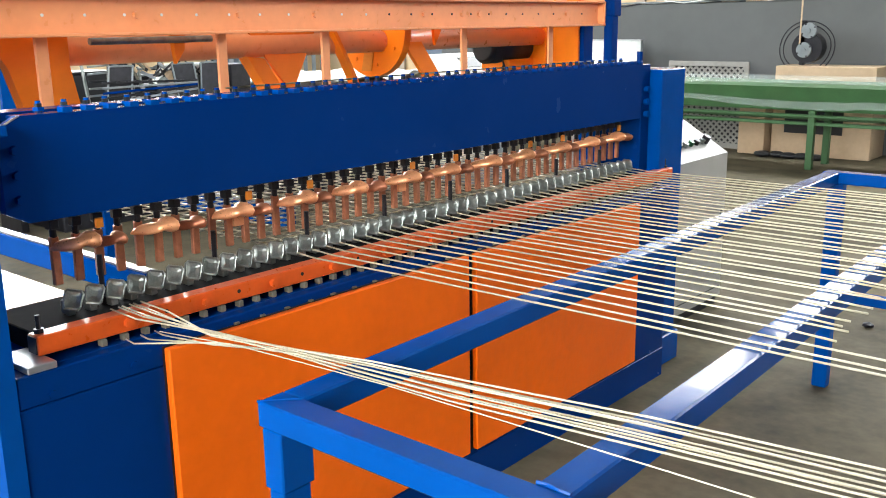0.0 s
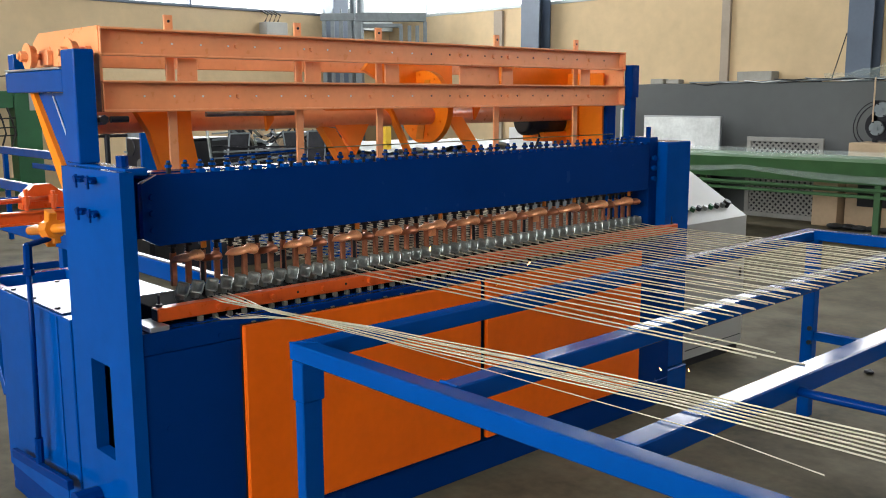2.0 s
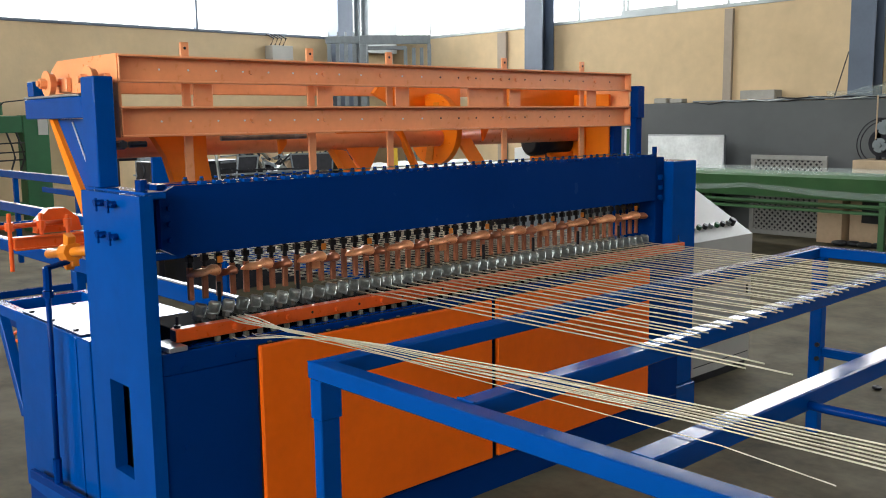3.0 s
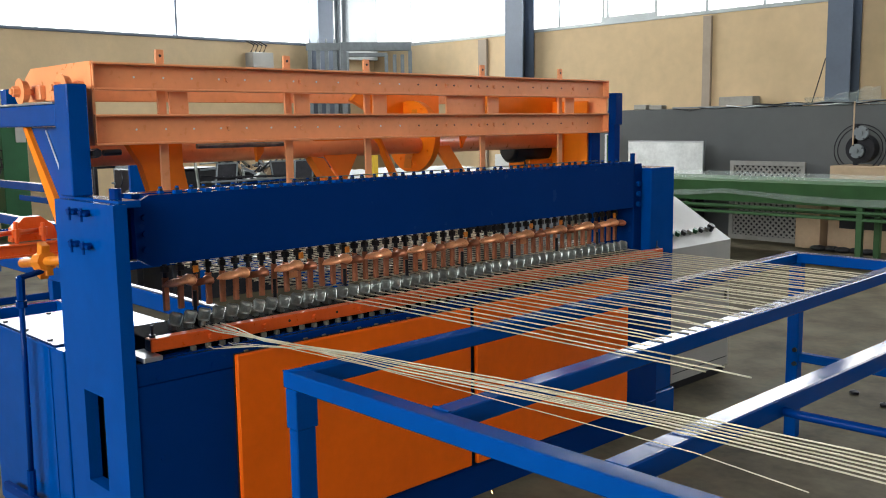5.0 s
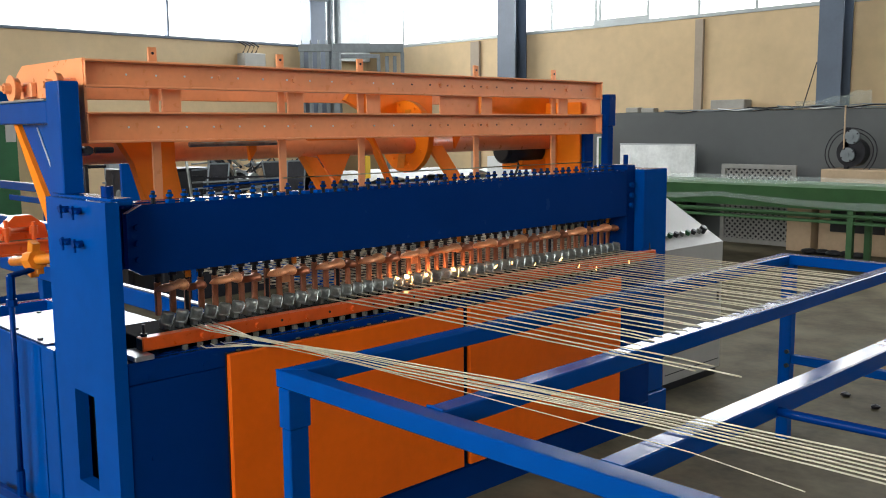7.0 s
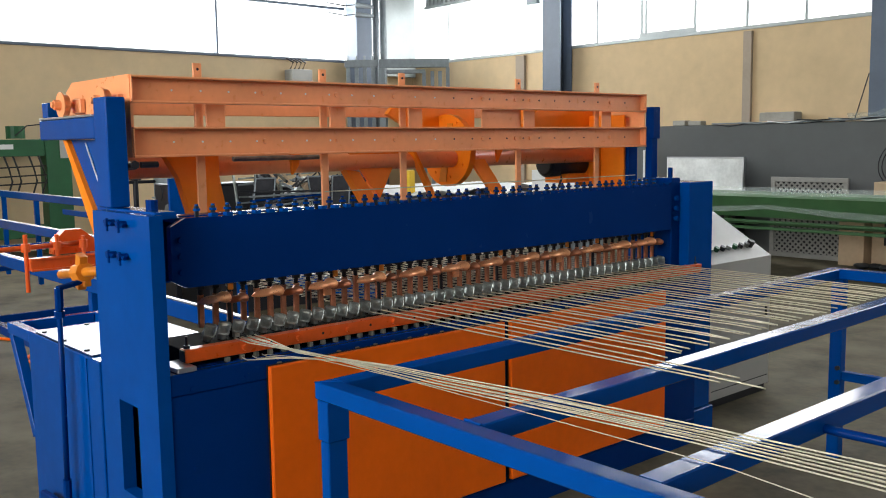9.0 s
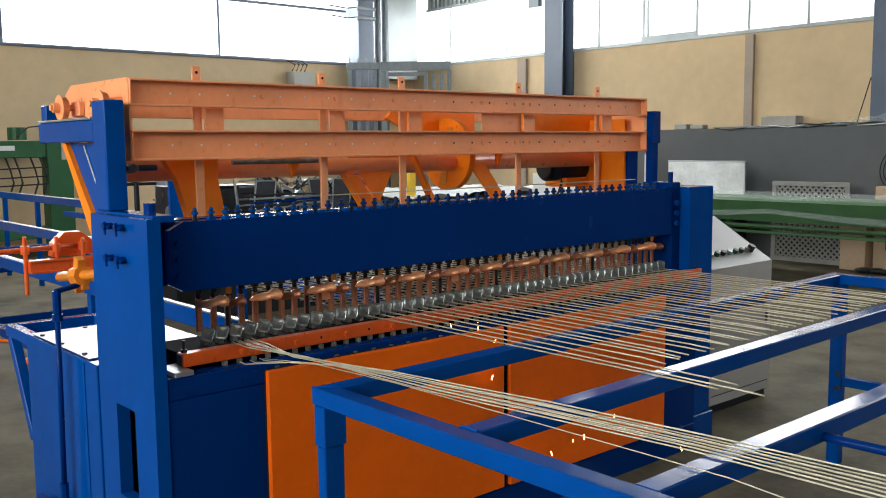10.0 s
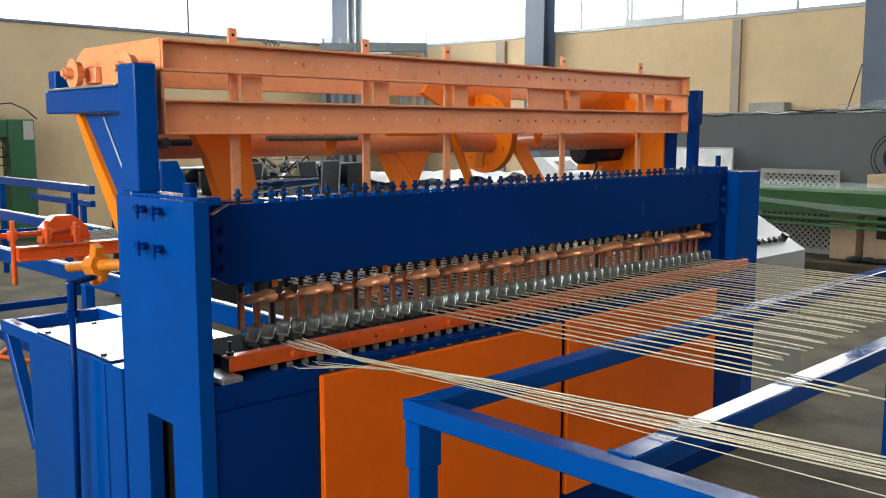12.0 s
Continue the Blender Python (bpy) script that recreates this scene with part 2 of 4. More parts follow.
structure("backdrop_north", box(WX - 0.6, 22, WY + 0.6, WY + 0.62, 3, 7, bevel=0), GLOW, "bright overcast sky outside", (0, WY + 0.6, 3))
structure("backdrop_south", box(WX, 22, -9.62, -9.6, 2, 7, bevel=0), GLOW, "bright overcast sky outside", (0, -9.6, 2))


def window_west():
    t = thing("window_1", (WX - 0.1, 3, WZ0), "long overexposed hall window with thin grey mullions", "window", kind="structure")
    part("window_sill", box(WX - 0.15, WX + 0.07, -0.98, 10.6, WZ0, WZ0 + 0.05), COL, t)
    part("transom", box(WX - 0.12, WX + 0.03, -0.98, 10.6, 4.69, 4.74), COL, t)
    for k in range(-1, 2):
        part("mullion", box(WX - 0.1, WX + 0.03, 3.44 + 4.06 * k, 3.48 + 4.06 * k, WZ0 + 0.05, WZ1), COL, t)
    part("mullion", box(WX - 0.1, WX + 0.05, 3.25, 3.35, WZ0 + 0.05, WZ1), COL, t)
    return t


def window_north():
    t = thing("window_2", (-6.2, WY + 0.1, WZ0), "hall window band with white frames and panes", "window", kind="structure")
    part("window_sill", box(-13.4, -3.0, WY - 0.03, WY + 0.15, WZ0, WZ0 + 0.06), CLAD, t)
    part("window_frame", box(-7.4, -6.2, WY - 0.01, WY + 0.08, WZ0 + 0.06, WZ0 + 0.14), CLAD, t)
    for x in (-8.38, -7.36, -7.26, -6.24, -5.25, -4.23, -3.2):
        part("mullion", box(x - 0.025, x + 0.025, WY + 0.004, WY + 0.08, WZ0 + 0.06, WZ1), CLAD, t)
    for x in (-12.6, -10.85):
        part("mullion", box(x - 0.015, x + 0.015, WY + 0.004, WY + 0.08, WZ0 + 0.06, 4.85), CLAD, t)
    return t


def window_north_east():
    t = thing("window_3", (4, WY + 0.1, WZ0), "hall window band with white frames", "window", kind="structure")
    part("window_sill", box(-3.0, 22, WY - 0.03, WY + 0.15, WZ0, WZ0 + 0.06), CLAD, t)
    for k in range(12):
        part("mullion", box(-2.3 + 1.03 * k, -2.25 + 1.03 * k, WY + 0.004, WY + 0.08, WZ0 + 0.06, WZ1), CLAD, t)
    return t


window_west()
window_north()
window_north_east()


def cladding():
    """Upright corrugated sheets above the corner window."""
    bm = bmesh.new()
    for k in range(26):
        x = -13.3 + 0.14 * k
        box(x, x + 0.07, WY - 0.02, WY + 0.03, 4.86, 6.2, bm, bevel=0.008)
    box(-13.4, -9.6, WY + 0.031, WY + 0.06, 4.86, 6.2, bm, bevel=0)
    box(-13.4, -9.6, WY - 0.04, WY + 0.03, 4.8, 4.858, bm, bevel=0.005)
    structure("wall_cladding", bm, CLAD, "pale corrugated metal cladding above the window", (-11.5, WY, 4.8))


cladding()


def steel_column(x, y, z0, name_label, w=0.36):
    """An H-section column."""
    bm = box(x - w / 2, x + w / 2, y - 0.17, y - 0.15, z0, 7.5, bevel=0.002)
    box(x - w / 2, x + w / 2, y + 0.15, y + 0.17, z0, 7.5, bm, bevel=0.002)
    box(x - 0.012, x + 0.012, y - 0.149, y + 0.149, z0, 7.5, bm, bevel=0)
    ob = solid("steel_column", bm, COL, (x, y, z0), name_label, "column", group="hall columns")
    return ob


steel_column(-9.2, 12.3, 0, "grey blue painted steel H column by the window wall", 0.46)
steel_column(-2.86, 12.28, 2.022, "grey blue painted steel H column by the window wall", 0.36)
bmc = box(-13.85, -13.45, 10.62, 11.0, 0, 7.5, bevel=0.01)
solid("corner_column", bmc, COL, (-13.65, 10.8, 0), "grey blue steel column carrying cable trays", "column", group="hall columns")


def pipes():
    t = thing("downpipe_bundle", (-13.7, 11.4, 0), "bright galvanised vertical pipes in the hall corner", "pipes")
    for y in (11.12, 11.32, 11.52):
        part("pipe", rod((-13.7, y, 0), (-13.7, y, 7.4), 0.075), GALV, t, smooth=True)
    part("panel", box(-13.88, -13.7, 11.62, 12.45, 3.3, 7.4), CLAD, t)


pipes()


def insulators():
    t = thing("insulator_cluster", (-13.4, 10.6, 4.2), "grey cable insulators on a column bracket", "insulators")
    for k in range(4):
        z = 4.55 + 0.2 * k
        part("insulator", rod((-13.44, 10.55, z), (-13.44, 11.05, z), 0.06, r2=0.04), GALV, t)
        part("cable", sweep([(-13.42, 10.56, z), (-13.42, 10.3, z - 0.04), (-13.5, 9.9, z)], 0.012), DARK, t)


insulators()

for x, w in ((-5.2, 0.15), (-10.35, 0.24)):
    # Pier plaster is darker than the wall: its shading is in the colour.
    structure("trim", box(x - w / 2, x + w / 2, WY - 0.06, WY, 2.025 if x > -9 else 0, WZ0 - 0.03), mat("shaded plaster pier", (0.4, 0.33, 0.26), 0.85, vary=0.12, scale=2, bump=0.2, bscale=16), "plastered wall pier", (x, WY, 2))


def flood_lamp():
    t = thing("flood_lamp", (-9.75, 12.1, 4.6), "small grey floodlight fixed to a steel column", "lamp")
    part("housing", box(-9.8, -9.52, 12.06, 12.16, 4.45, 4.72), GALV, t)
    part("bracket", box(-9.52, -9.40, 12.09, 12.14, 4.56, 4.60), COL, t)


flood_lamp()


def ledge_items():
    bm = box(-4.77, -4.18, 12.12, 12.36, 2.022, 2.195, bevel=0.01)
    solid("concrete_block", bm, BLOCK, (-4.55, 12.25, 2.02), "grey concrete block on the wall ledge", "block", group="ledge blocks")
    solid("concrete_block", box(-6.4, -6.15, 12.12, 12.3, 2.022, 2.11, bevel=0.01), BLOCK, (-6.3, 12.2, 2.02), "small grey block on the wall ledge", "block", group="ledge blocks")
    solid("concrete_block", box(-6.1, -5.85, 12.14, 12.3, 2.022, 2.095, bevel=0.01), BLOCK, (-6.0, 12.2, 2.02), "small grey block on the wall ledge", "block", group="ledge blocks")
    random.seed(4)
    for k in range(7):
        x = -5.6 + 0.42 * k
        solid("board", beam((x, 12.12 + 0.03 * (k % 3), 2.037), (x + 0.9 + random.random() * 0.5, 12.16, 2.037 + 0.01 * (k % 2)), 0.1, 0.024), (GALV, CARD, STONE)[k % 3], (x, 12.15, 2.025), "thin weathered board lying on the wall ledge", "board", group="ledge boards")


ledge_items()


def ledge_cables():
    t = thing("ledge_cables", (-4.2, 12.1, 2.02), "loose grey cables drooping along the wall ledge", "cables")
    random.seed(23)
    for k in range(5):
        x0 = -5.6 + 0.5 * k
        pts = [(x0 + 0.32 * i, 12.085 - 0.008 * k, 2.032 + 0.012 * k - random.uniform(0.0, 0.05) * (i % 2)) for i in range(8)]
        part("cable", sweep(pts, 0.008 + 0.003 * (k % 2)), (DARK, GALV, WHITE)[k % 3], t, smooth=True)
    part("rope", sweep([(-3.03, 12.08, 2.7), (-3.1, 12.08, 2.45), (-3.22, 12.09, 2.05)], 0.008), DARK, t)


ledge_cables()


def ledge_film():
    bm = bmesh.new()
    bmesh.ops.create_grid(bm, x_segments=22, y_segments=14, size=0.5)
    for v in bm.verts:
        u, w = v.co.x + 0.5, v.co.y + 0.5
        x = -3.3 + 1.1 * u
        v.co = (x, 12.07 - 0.05 * w + 0.03 * noise.noise((x * 5, w * 5, 1)), 2.04 + (0.10 + 0.22 * max(0, u - 0.3)) * w + 0.04 * noise.noise((x * 6, w * 6, 4)))
    solid("crumpled_film", bm, FILM, (-2.8, 12.05, 2.025), "crumpled clear plastic film on the wall ledge", "plastic film", smooth=True)


ledge_film()
# ---- the feed table ----
TZ = 1.068


def feed_table():
    t = thing("feed_table", (1.4, 1.9, 0), "glossy blue welded square tube wire feed table", "table")
    part("end_rail", box(0.752, 4.4, 0.062, 0.128, TZ - 0.054, TZ, bevel=0.004), BLUE, t)
    part("end_rail", box(0.672, 4.4, 3.49, 3.56, TZ - 0.05, TZ + 0.004, bevel=0.004), BLUE, t)
    for x0, x1, dz in ((0.785, 0.715, 0.004), (1.394, 1.325, 0.003), (1.955, 1.95, 0.002)):
        part("cross_rail", beam((x0, 0.1275, TZ - 0.028), (x1, 3.4905, TZ - 0.028 + dz), 0.066, 0.056, bevel=0.004), BLUE, t)
    for y in (0.13, 3.488):
        x = 1.394 if y < 1 else 1.325
        part("weld_seam", sweep([(x - 0.032, y, TZ + 0.001), (x - 0.012, y + 0.003, TZ + 0.002), (x + 0.012, y - 0.002, TZ + 0.002), (x + 0.032, y, TZ + 0.001)], 0.004), BLUE, t)
    part("weld_seam", sweep([(0.753, 0.062, TZ - 0.0005), (0.775, 0.086, TZ + 0.0005), (0.80, 0.112, TZ + 0.0005), (0.816, 0.127, TZ - 0.0005)], 0.0025), BLUE, t)
    part("leg_sleeve", box(0.758, 0.814, 0.066, 0.148, 0.885, TZ - 0.0565, bevel=0.003), BLUE, t)
    part("leg", box(0.764, 0.808, 0.070, 0.143, 0.0, 0.8845, bevel=0.004), BLUE, t)
    for x, y in ((0.70, 3.495), (3.4, 0.066), (3.4, 3.495)):
        part("leg", box(x, x + 0.07, y, y + 0.058, 0, TZ - 0.0545 if y < 1 else TZ - 0.0505, bevel=0.005), BLUE, t)
    part("stretcher", box(0.771, 3.399, 3.505, 3.55, 0.45, 0.50, bevel=0.004), BLUE, t)
    for z in (0.44, 0.52):
        part("bolt", rod((0.755, 3.48, z), (0.755, 3.494, z), 0.014, n=6), DARK, t)
    part("brace_rod", sweep([(1.985, 0.85, 1.03), (2.03, 0.845, 1.03), (2.5, 0.9, 1.02), (3.5, 1.0, 1.0), (3.5, 1.0, 0.95)], 0.013, n=8), BLUED, t, smooth=True)
    return t


feed_table()

# ---- welding machine ----
PITCH, Y0, COUNT = 0.0618, 0.15, 48


def side_frame(t, y, far=False):
    """Blue support post, roller rail and brace at one end of the machine."""
    a, b = (y, y + 0.09)
    part("post", box(-0.495, -0.375, a, a + 0.08, 1.563, 1.985, bevel=0.005), BLUE, t)
    rail = part("roller_rail", box(-1.125, -0.497, a, b, 1.828, 1.914, bevel=0.005), BLUE, t)
    part("rail_strip", box(-1.115, -0.51, a - 0.004, b, 1.9145, 1.9225, bevel=0.001), ALU, rail)
    part("rail_stop", box(-1.14, -1.075, a + 0.02, b, 1.924, 1.99, bevel=0.004), BLUE, t)
    part("brace", plate([(-0.90, y + 0.05, 1.827), (-0.60, y + 0.05, 1.827), (-0.497, y + 0.05, 1.65), (-0.497, y + 0.05, 1.574), (-0.51, y + 0.05, 1.574), (-0.51, y + 0.05, 1.37)], (0, 1, 0), 0.012), BLUE, t)
    part("brace_rib", beam((-0.72, y + 0.046, 1.815), (-0.48, y + 0.046, 1.50), 0.007, 0.007), ALU, t)
    part("brace_back", plate([(-0.62, y + 0.082, 1.80), (-0.50, y + 0.082, 1.80), (-0.50, y + 0.082, 1.62)], (0, 1, 0), 0.012), ORANGEL, t, "orange gusset behind the brace")
    part("brace_edge", plate([(-0.93, y + 0.03, 1.827), (-0.89, y + 0.03, 1.827), (-0.474, y + 0.03, 1.365), (-0.474, y + 0.03, 1.22)], (0, 1, 0), 0.03), ORANGEL, t, "orange painted brace flange")


def tee_bolt(t, x, y, z):
    b = part("adjuster_bolt", rod((x, y, z), (x, y - 0.035, z), 0.012, n=8), BLUED, t)
    part("tommy_bar", rod((x, y - 0.028, z - 0.03), (x, y - 0.028, z + 0.018), 0.005, n=6), BLUED, b)
    part("tommy_bar", rod((x - 0.035, y - 0.022, z + 0.004), (x + 0.03, y - 0.022, z - 0.004), 0.007, n=6), BLUED, b)


def welding_machine():
    t = thing("mesh_welding_machine", (-0.6, 1.65, 0), "large blue and orange steel wire mesh welding machine", "machine")
    # near side plate with a tall slot
    bm = bmesh.new()
    outer = [bm.verts.new(p) for p in ((-0.465, -0.135, 0), (0.05, -0.135, 0), (0.05, -0.135, 1.555), (-0.465, -0.135, 1.555))]
    inner = [bm.verts.new(p) for p in ((-0.30, -0.135, 0.482), (-0.128, -0.135, 0.482), (-0.128, -0.135, 0.84), (-0.30, -0.135, 0.84))]
    for k in range(4):
        bm.faces.new((outer[k], outer[(k + 1) % 4], inner[(k + 1) % 4], inner[k]))
    r = bmesh.ops.extrude_face_region(bm, geom=bm.faces[:])
    bmesh.ops.translate(bm, verts=[g for g in r["geom"] if isinstance(g, bmesh.types.BMVert)], vec=(0, 0.05, 0))
    part("side_plate", bm, BLUE, t, "blue side plate with a tall slot")
    # Black sheet added in place of the shade inside the slot.
    part("slot_back", box(-0.33, -0.10, -0.062, -0.058, 0.46, 0.86, bevel=0), SHADEBLACK, t, "black sheet for the shade inside the slot")
    part("top_cap", box(-0.46, -0.02, -0.0845, 0.0, 1.535, 1.562), BLUE, t)
    part("pivot", rod((-0.16, -0.03, 1.562), (-0.16, -0.03, 1.60), 0.022), BLUED, t)
    for z in (1.518, 1.40):
        for x in (-0.255, -0.15):
            tee_bolt(t, x, -0.136, z)
    # far column
    part("side_plate", box(-0.5, -0.027, 3.20, 3.447, 0.161, 1.542, bevel=0.005), BLUE, t)
    part("foot", box(-0.5, -0.005, 3.18, 3.457, 0, 0.16, bevel=0.005), BLUE, t)
    part("slide_guide", box(-0.3, -0.09, 3.115, 3.198, 0.9, 1.57, bevel=0.004), BLUED, t)
    for k, z in enumerate((1.33, 1.39, 1.45)):
        part("bolt", rod((-0.09, 3.15, z), (-0.07, 3.15, z), 0.016, n=6), BLUE, t)
    part("slide_screw", rod((-0.12, 3.14, 1.571), (-0.12, 3.14, 1.63), 0.014), BLUED, t)
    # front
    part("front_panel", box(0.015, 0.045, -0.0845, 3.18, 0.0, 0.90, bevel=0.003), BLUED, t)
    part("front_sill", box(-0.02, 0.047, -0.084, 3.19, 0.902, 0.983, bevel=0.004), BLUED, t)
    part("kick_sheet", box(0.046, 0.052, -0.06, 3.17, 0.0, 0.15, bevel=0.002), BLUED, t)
    for a, b in ((0.308, 1.572), (1.612, 2.845)):
        d = part("door", box(0.048, 0.073, a, b, 0.172, 0.952, bevel=0.004), ORANGE, t, "orange access door")
        part("door_lip", box(0.046, 0.0475, a - 0.004, b + 0.004, 0.168, 0.956, bevel=0), DARK, d)
    for y, z in ((0.0, 0.92), (0.22, 0.93), (0.0, 0.62), (0.0, 0.3)):
        part("screw", rod((0.0465, y, z), (0.052, y, z), 0.011, n=8), BLUED, t)
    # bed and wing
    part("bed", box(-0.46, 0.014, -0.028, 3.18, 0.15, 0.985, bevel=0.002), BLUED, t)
    # The ram's shade over this shelf is given as a black surface.
    part("inner_shelf", box(-0.34, -0.055, 0.03, 3.17, 0.987, 1.04, bevel=0.003), SHADEBLACK, t, "shelf below the electrodes, coloured black for shade")
    wing = part("wing_case", box(-1.33, -0.472, -0.142, 0.42, 0.12, 0.955, bevel=0.004), BLUE, t)
    part("wing_plinth", box(-1.32, -0.475, -0.135, 0.41, 0, 0.119, bevel=0), BLUED, t)
    part("top_sheet", box(-1.27, -0.58, -0.13, 0.19, 0.957, 0.962, bevel=0.001), SHEET, t, "bright bare metal top sheet")
    for x in (-1.2, -0.95, -0.68, -1.25):
        part("screw", rod((x, -0.11 if x != -1.25 else 0.1, 0.962), (x, -0.11 if x != -1.25 else 0.1, 0.968), 0.012, n=6), DARK, wing)
    part("seam_strip", box(-0.615, -0.60, -0.146, -0.1425, 0.13, 0.95, bevel=0.001), BLUE, wing)
    part("wing_edge", box(-1.65, -1.33, -0.142, -0.09, 0.90, 0.953, bevel=0.003), BLUE, t)
    part("wing_edge", box(-1.65, -1.331, 0.27, 0.42, 0.90, 0.953, bevel=0.003), BLUE, t)
    part("wing_edge", box(-1.65, -1.60, -0.089, 0.269, 0.90, 0.953, bevel=0.003), BLUE, t)
    part("wing_strut", beam((-1.62, -0.115, 0.899), (-1.35, -0.115, 0.45), 0.045, 0.05), BLUE, t)
    part("latch", box(-0.62, -0.5, -0.06, -0.03, 0.963, 1.0), BLACK, t)
    # bottom link and crank on the near side
    part("link_bar", beam((-1.1, -0.19, 0.25), (-0.45, -0.19, 0.30), 0.025, 0.04), BLUED, t)
    part("crank_arm", box(-0.36, -0.1, -0.20, -0.165, 0.24, 0.31, bevel=0.006), BLUED, t)
    part("crank_boss", rod((-0.3, -0.137, 0.28), (-0.3, -0.23, 0.28), 0.05), BLUED, t, smooth=False)
    part("crank_boss", rod((-0.16, -0.137, 0.25), (-0.16, -0.22, 0.25), 0.035), BLUED, t)
    part("push_rod", rod((-0.79, -0.185, 0.40), (-0.755, -0.185, 1.19), 0.0115), BLUED, t, smooth=True)
    part("rod_joint", rod((-0.795, -0.185, 0.26), (-0.79, -0.185, 0.40), 0.018, n=8), BLUED, t)
    part("rod_joint", rod((-0.757, -0.185, 1.13), (-0.752, -0.185, 1.225), 0.018, n=8), BLUED, t)
    part("rod_nut", rod((-0.758, -0.185, 1.10), (-0.757, -0.185, 1.128), 0.022, n=6), BLUED, t)
    part("rod_pin", rod((-0.752, -0.19, 1.222), (-0.80, -0.06, 1.236), 0.012, n=8), BLUED, t)
    # amber clutch shaft
    sh = part("clutch_shaft", rod((-1.05, -0.07, 1.24), (-0.466, -0.07, 1.315), 0.02), YELLOWP, t, smooth=True)
    part("clutch_boss", rod((-0.84, -0.07, 1.267), (-0.755, -0.07, 1.278), 0.042, n=8), YELLOWP, sh)
    part("clutch_lever", beam((-0.815, -0.075, 1.205), (-0.775, -0.075, 1.35), 0.035, 0.05), YELLOWP, sh)
    part("clutch_lever", beam((-0.86, -0.06, 1.225), (-0.765, -0.06, 1.235), 0.03, 0.04), YELLOWP, sh)
    # guide bar
    g = part("guide_bar", box(-0.05, 0, 0.0, 3.3, 1.005, 1.055, bevel=0.003), RED, t, "orange red wire guide bar")
    # Dark cap in place of the shade inside the hollow tube end.
    part("hollow_end_shade", box(-0.046, -0.004, -0.003, -0.001, 1.009, 1.051, bevel=0), DARK, g)
    for k in range(13):
        y = 0.24 + 0.2405 * k
        part("hex_bolt", rod((0.0, y, 1.03), (0.014, y, 1.03), 0.012, n=6), RED, g)
        if k < 12:
            part("bolt_hole", rod((-0.001, y + 0.118, 1.032), (0.0012, y + 0.118, 1.032), 0.006, n=8), DARK, g)
    for y in (0.02, 3.27):
        part("stud", rod((-0.03, y, 1.055), (-0.03, y, 1.10), 0.006, n=8), DARK, g)
        part("nut", rod((-0.03, y, 1.0555), (-0.03, y, 1.066), 0.013, n=6), DARK, g)
    part("end_tray", box(-0.10, 0.05, -0.055, 0.018, 0.985, 1.003, bevel=0.002), ALU, t, "bright bare metal end tray")
    for k in range(COUNT):
        y = Y0 + 0.02 + PITCH * k
        part("wire_eye", box(-0.02, 0.003, y - 0.008, y + 0.008, 0.9835, 1.0035, bevel=0.002), DULL, t)
    for k in range(26):
        y = 0.36 + 0.0927 * k
        part("clip", box(0.0475, 0.056, y - 0.008, y + 0.008, 0.957, 0.962, bevel=0), DULL, t)
    side_frame(t, -0.10)
    part("stop_block", box(-0.36, -0.30, 3.03, 3.11, 1.20, 1.30), BLUE, t)
    part("stop_arm", box(-0.36, -0.30, 3.111, 3.199, 1.22, 1.28), BLUE, t)
    part("far_post", box(-0.42, -0.37, 3.30, 3.36, 1.543, 1.80, bevel=0.004), BLUED, t)
    part("far_post", box(-0.42, -0.36, 3.30, 3.37, 1.8, 1.995, bevel=0.004), BLUED, t)
    part("far_post", box(-0.62, -0.50, 3.24, 3.33, 1.543, 1.76, bevel=0.004), BLUED, t)
    part("far_brace", plate([(-0.62, 3.3, 1.56), (-0.62, 3.3, 1.76), (-0.95, 3.3, 1.56)], (0, 1, 0), 0.02), BLUED, t)
    return t


welding_machine()


def clamp_mesh():
    """A lower electrode: a tilted shield with a raised rim and a hollow face, on a square shank."""
    bm = bmesh.new()
    m = pose(0.004, 0, 0.022, -14, -34, -24)
    outline = [(-0.018, -0.029), (0.018, -0.029), (0.023, -0.021), (0.0255, 0.019), (0.019, 0.028), (-0.019, 0.028), (-0.0255, 0.019), (-0.023, -0.021)]

    def ring(scale, x, lift=0.0):
        return [bm.verts.new(m @ Vector((x + 0.10 * v * v, u * scale, v * scale + lift))) for u, v in outline]

    rings = [ring(0.7, -0.012), ring(1.0, -0.004), ring(1.0, 0.002), ring(0.86, 0.004), ring(0.74, -0.001), ring(0.30, -0.006, 0.004)]
    for a, b in zip(rings, rings[1:]):
        for k in range(8):
            bm.faces.new((a[k], a[(k + 1) % 8], b[(k + 1) % 8], b[k]))
    bm.faces.new(rings[0][::-1])
    bm.faces.new(rings[-1])
    box(-0.050, -0.008, -0.011, 0.011, -0.026, 0.012, bm, bevel=0.003)
    return bm


def lower_electrodes():
    t = thing("lower_electrode_row", (-0.13, 1.6, 1.04), "row of grey steel wire clamping electrodes", "electrodes")
    first = mesh_of("clamp", clamp_mesh(), STEEL, (0, 0, 0))
    for k in range(COUNT):
        ob = new("clamp", first)
        ob.parent = t
        ob.matrix_basis = pose(0.0, (Y0 + 0.014 + PITCH * k - 1.6) * UNIT, 0.026 * UNIT, 0, random.uniform(-4, 4), random.uniform(-5, 5))
        if k % 6 == 2:
            part("pin", rod((-0.17, Y0 + PITCH * k, 1.041), (-0.17, Y0 + PITCH * k, 1.18), 0.008, n=8), DARK, t)
    return t


lower_electrodes()


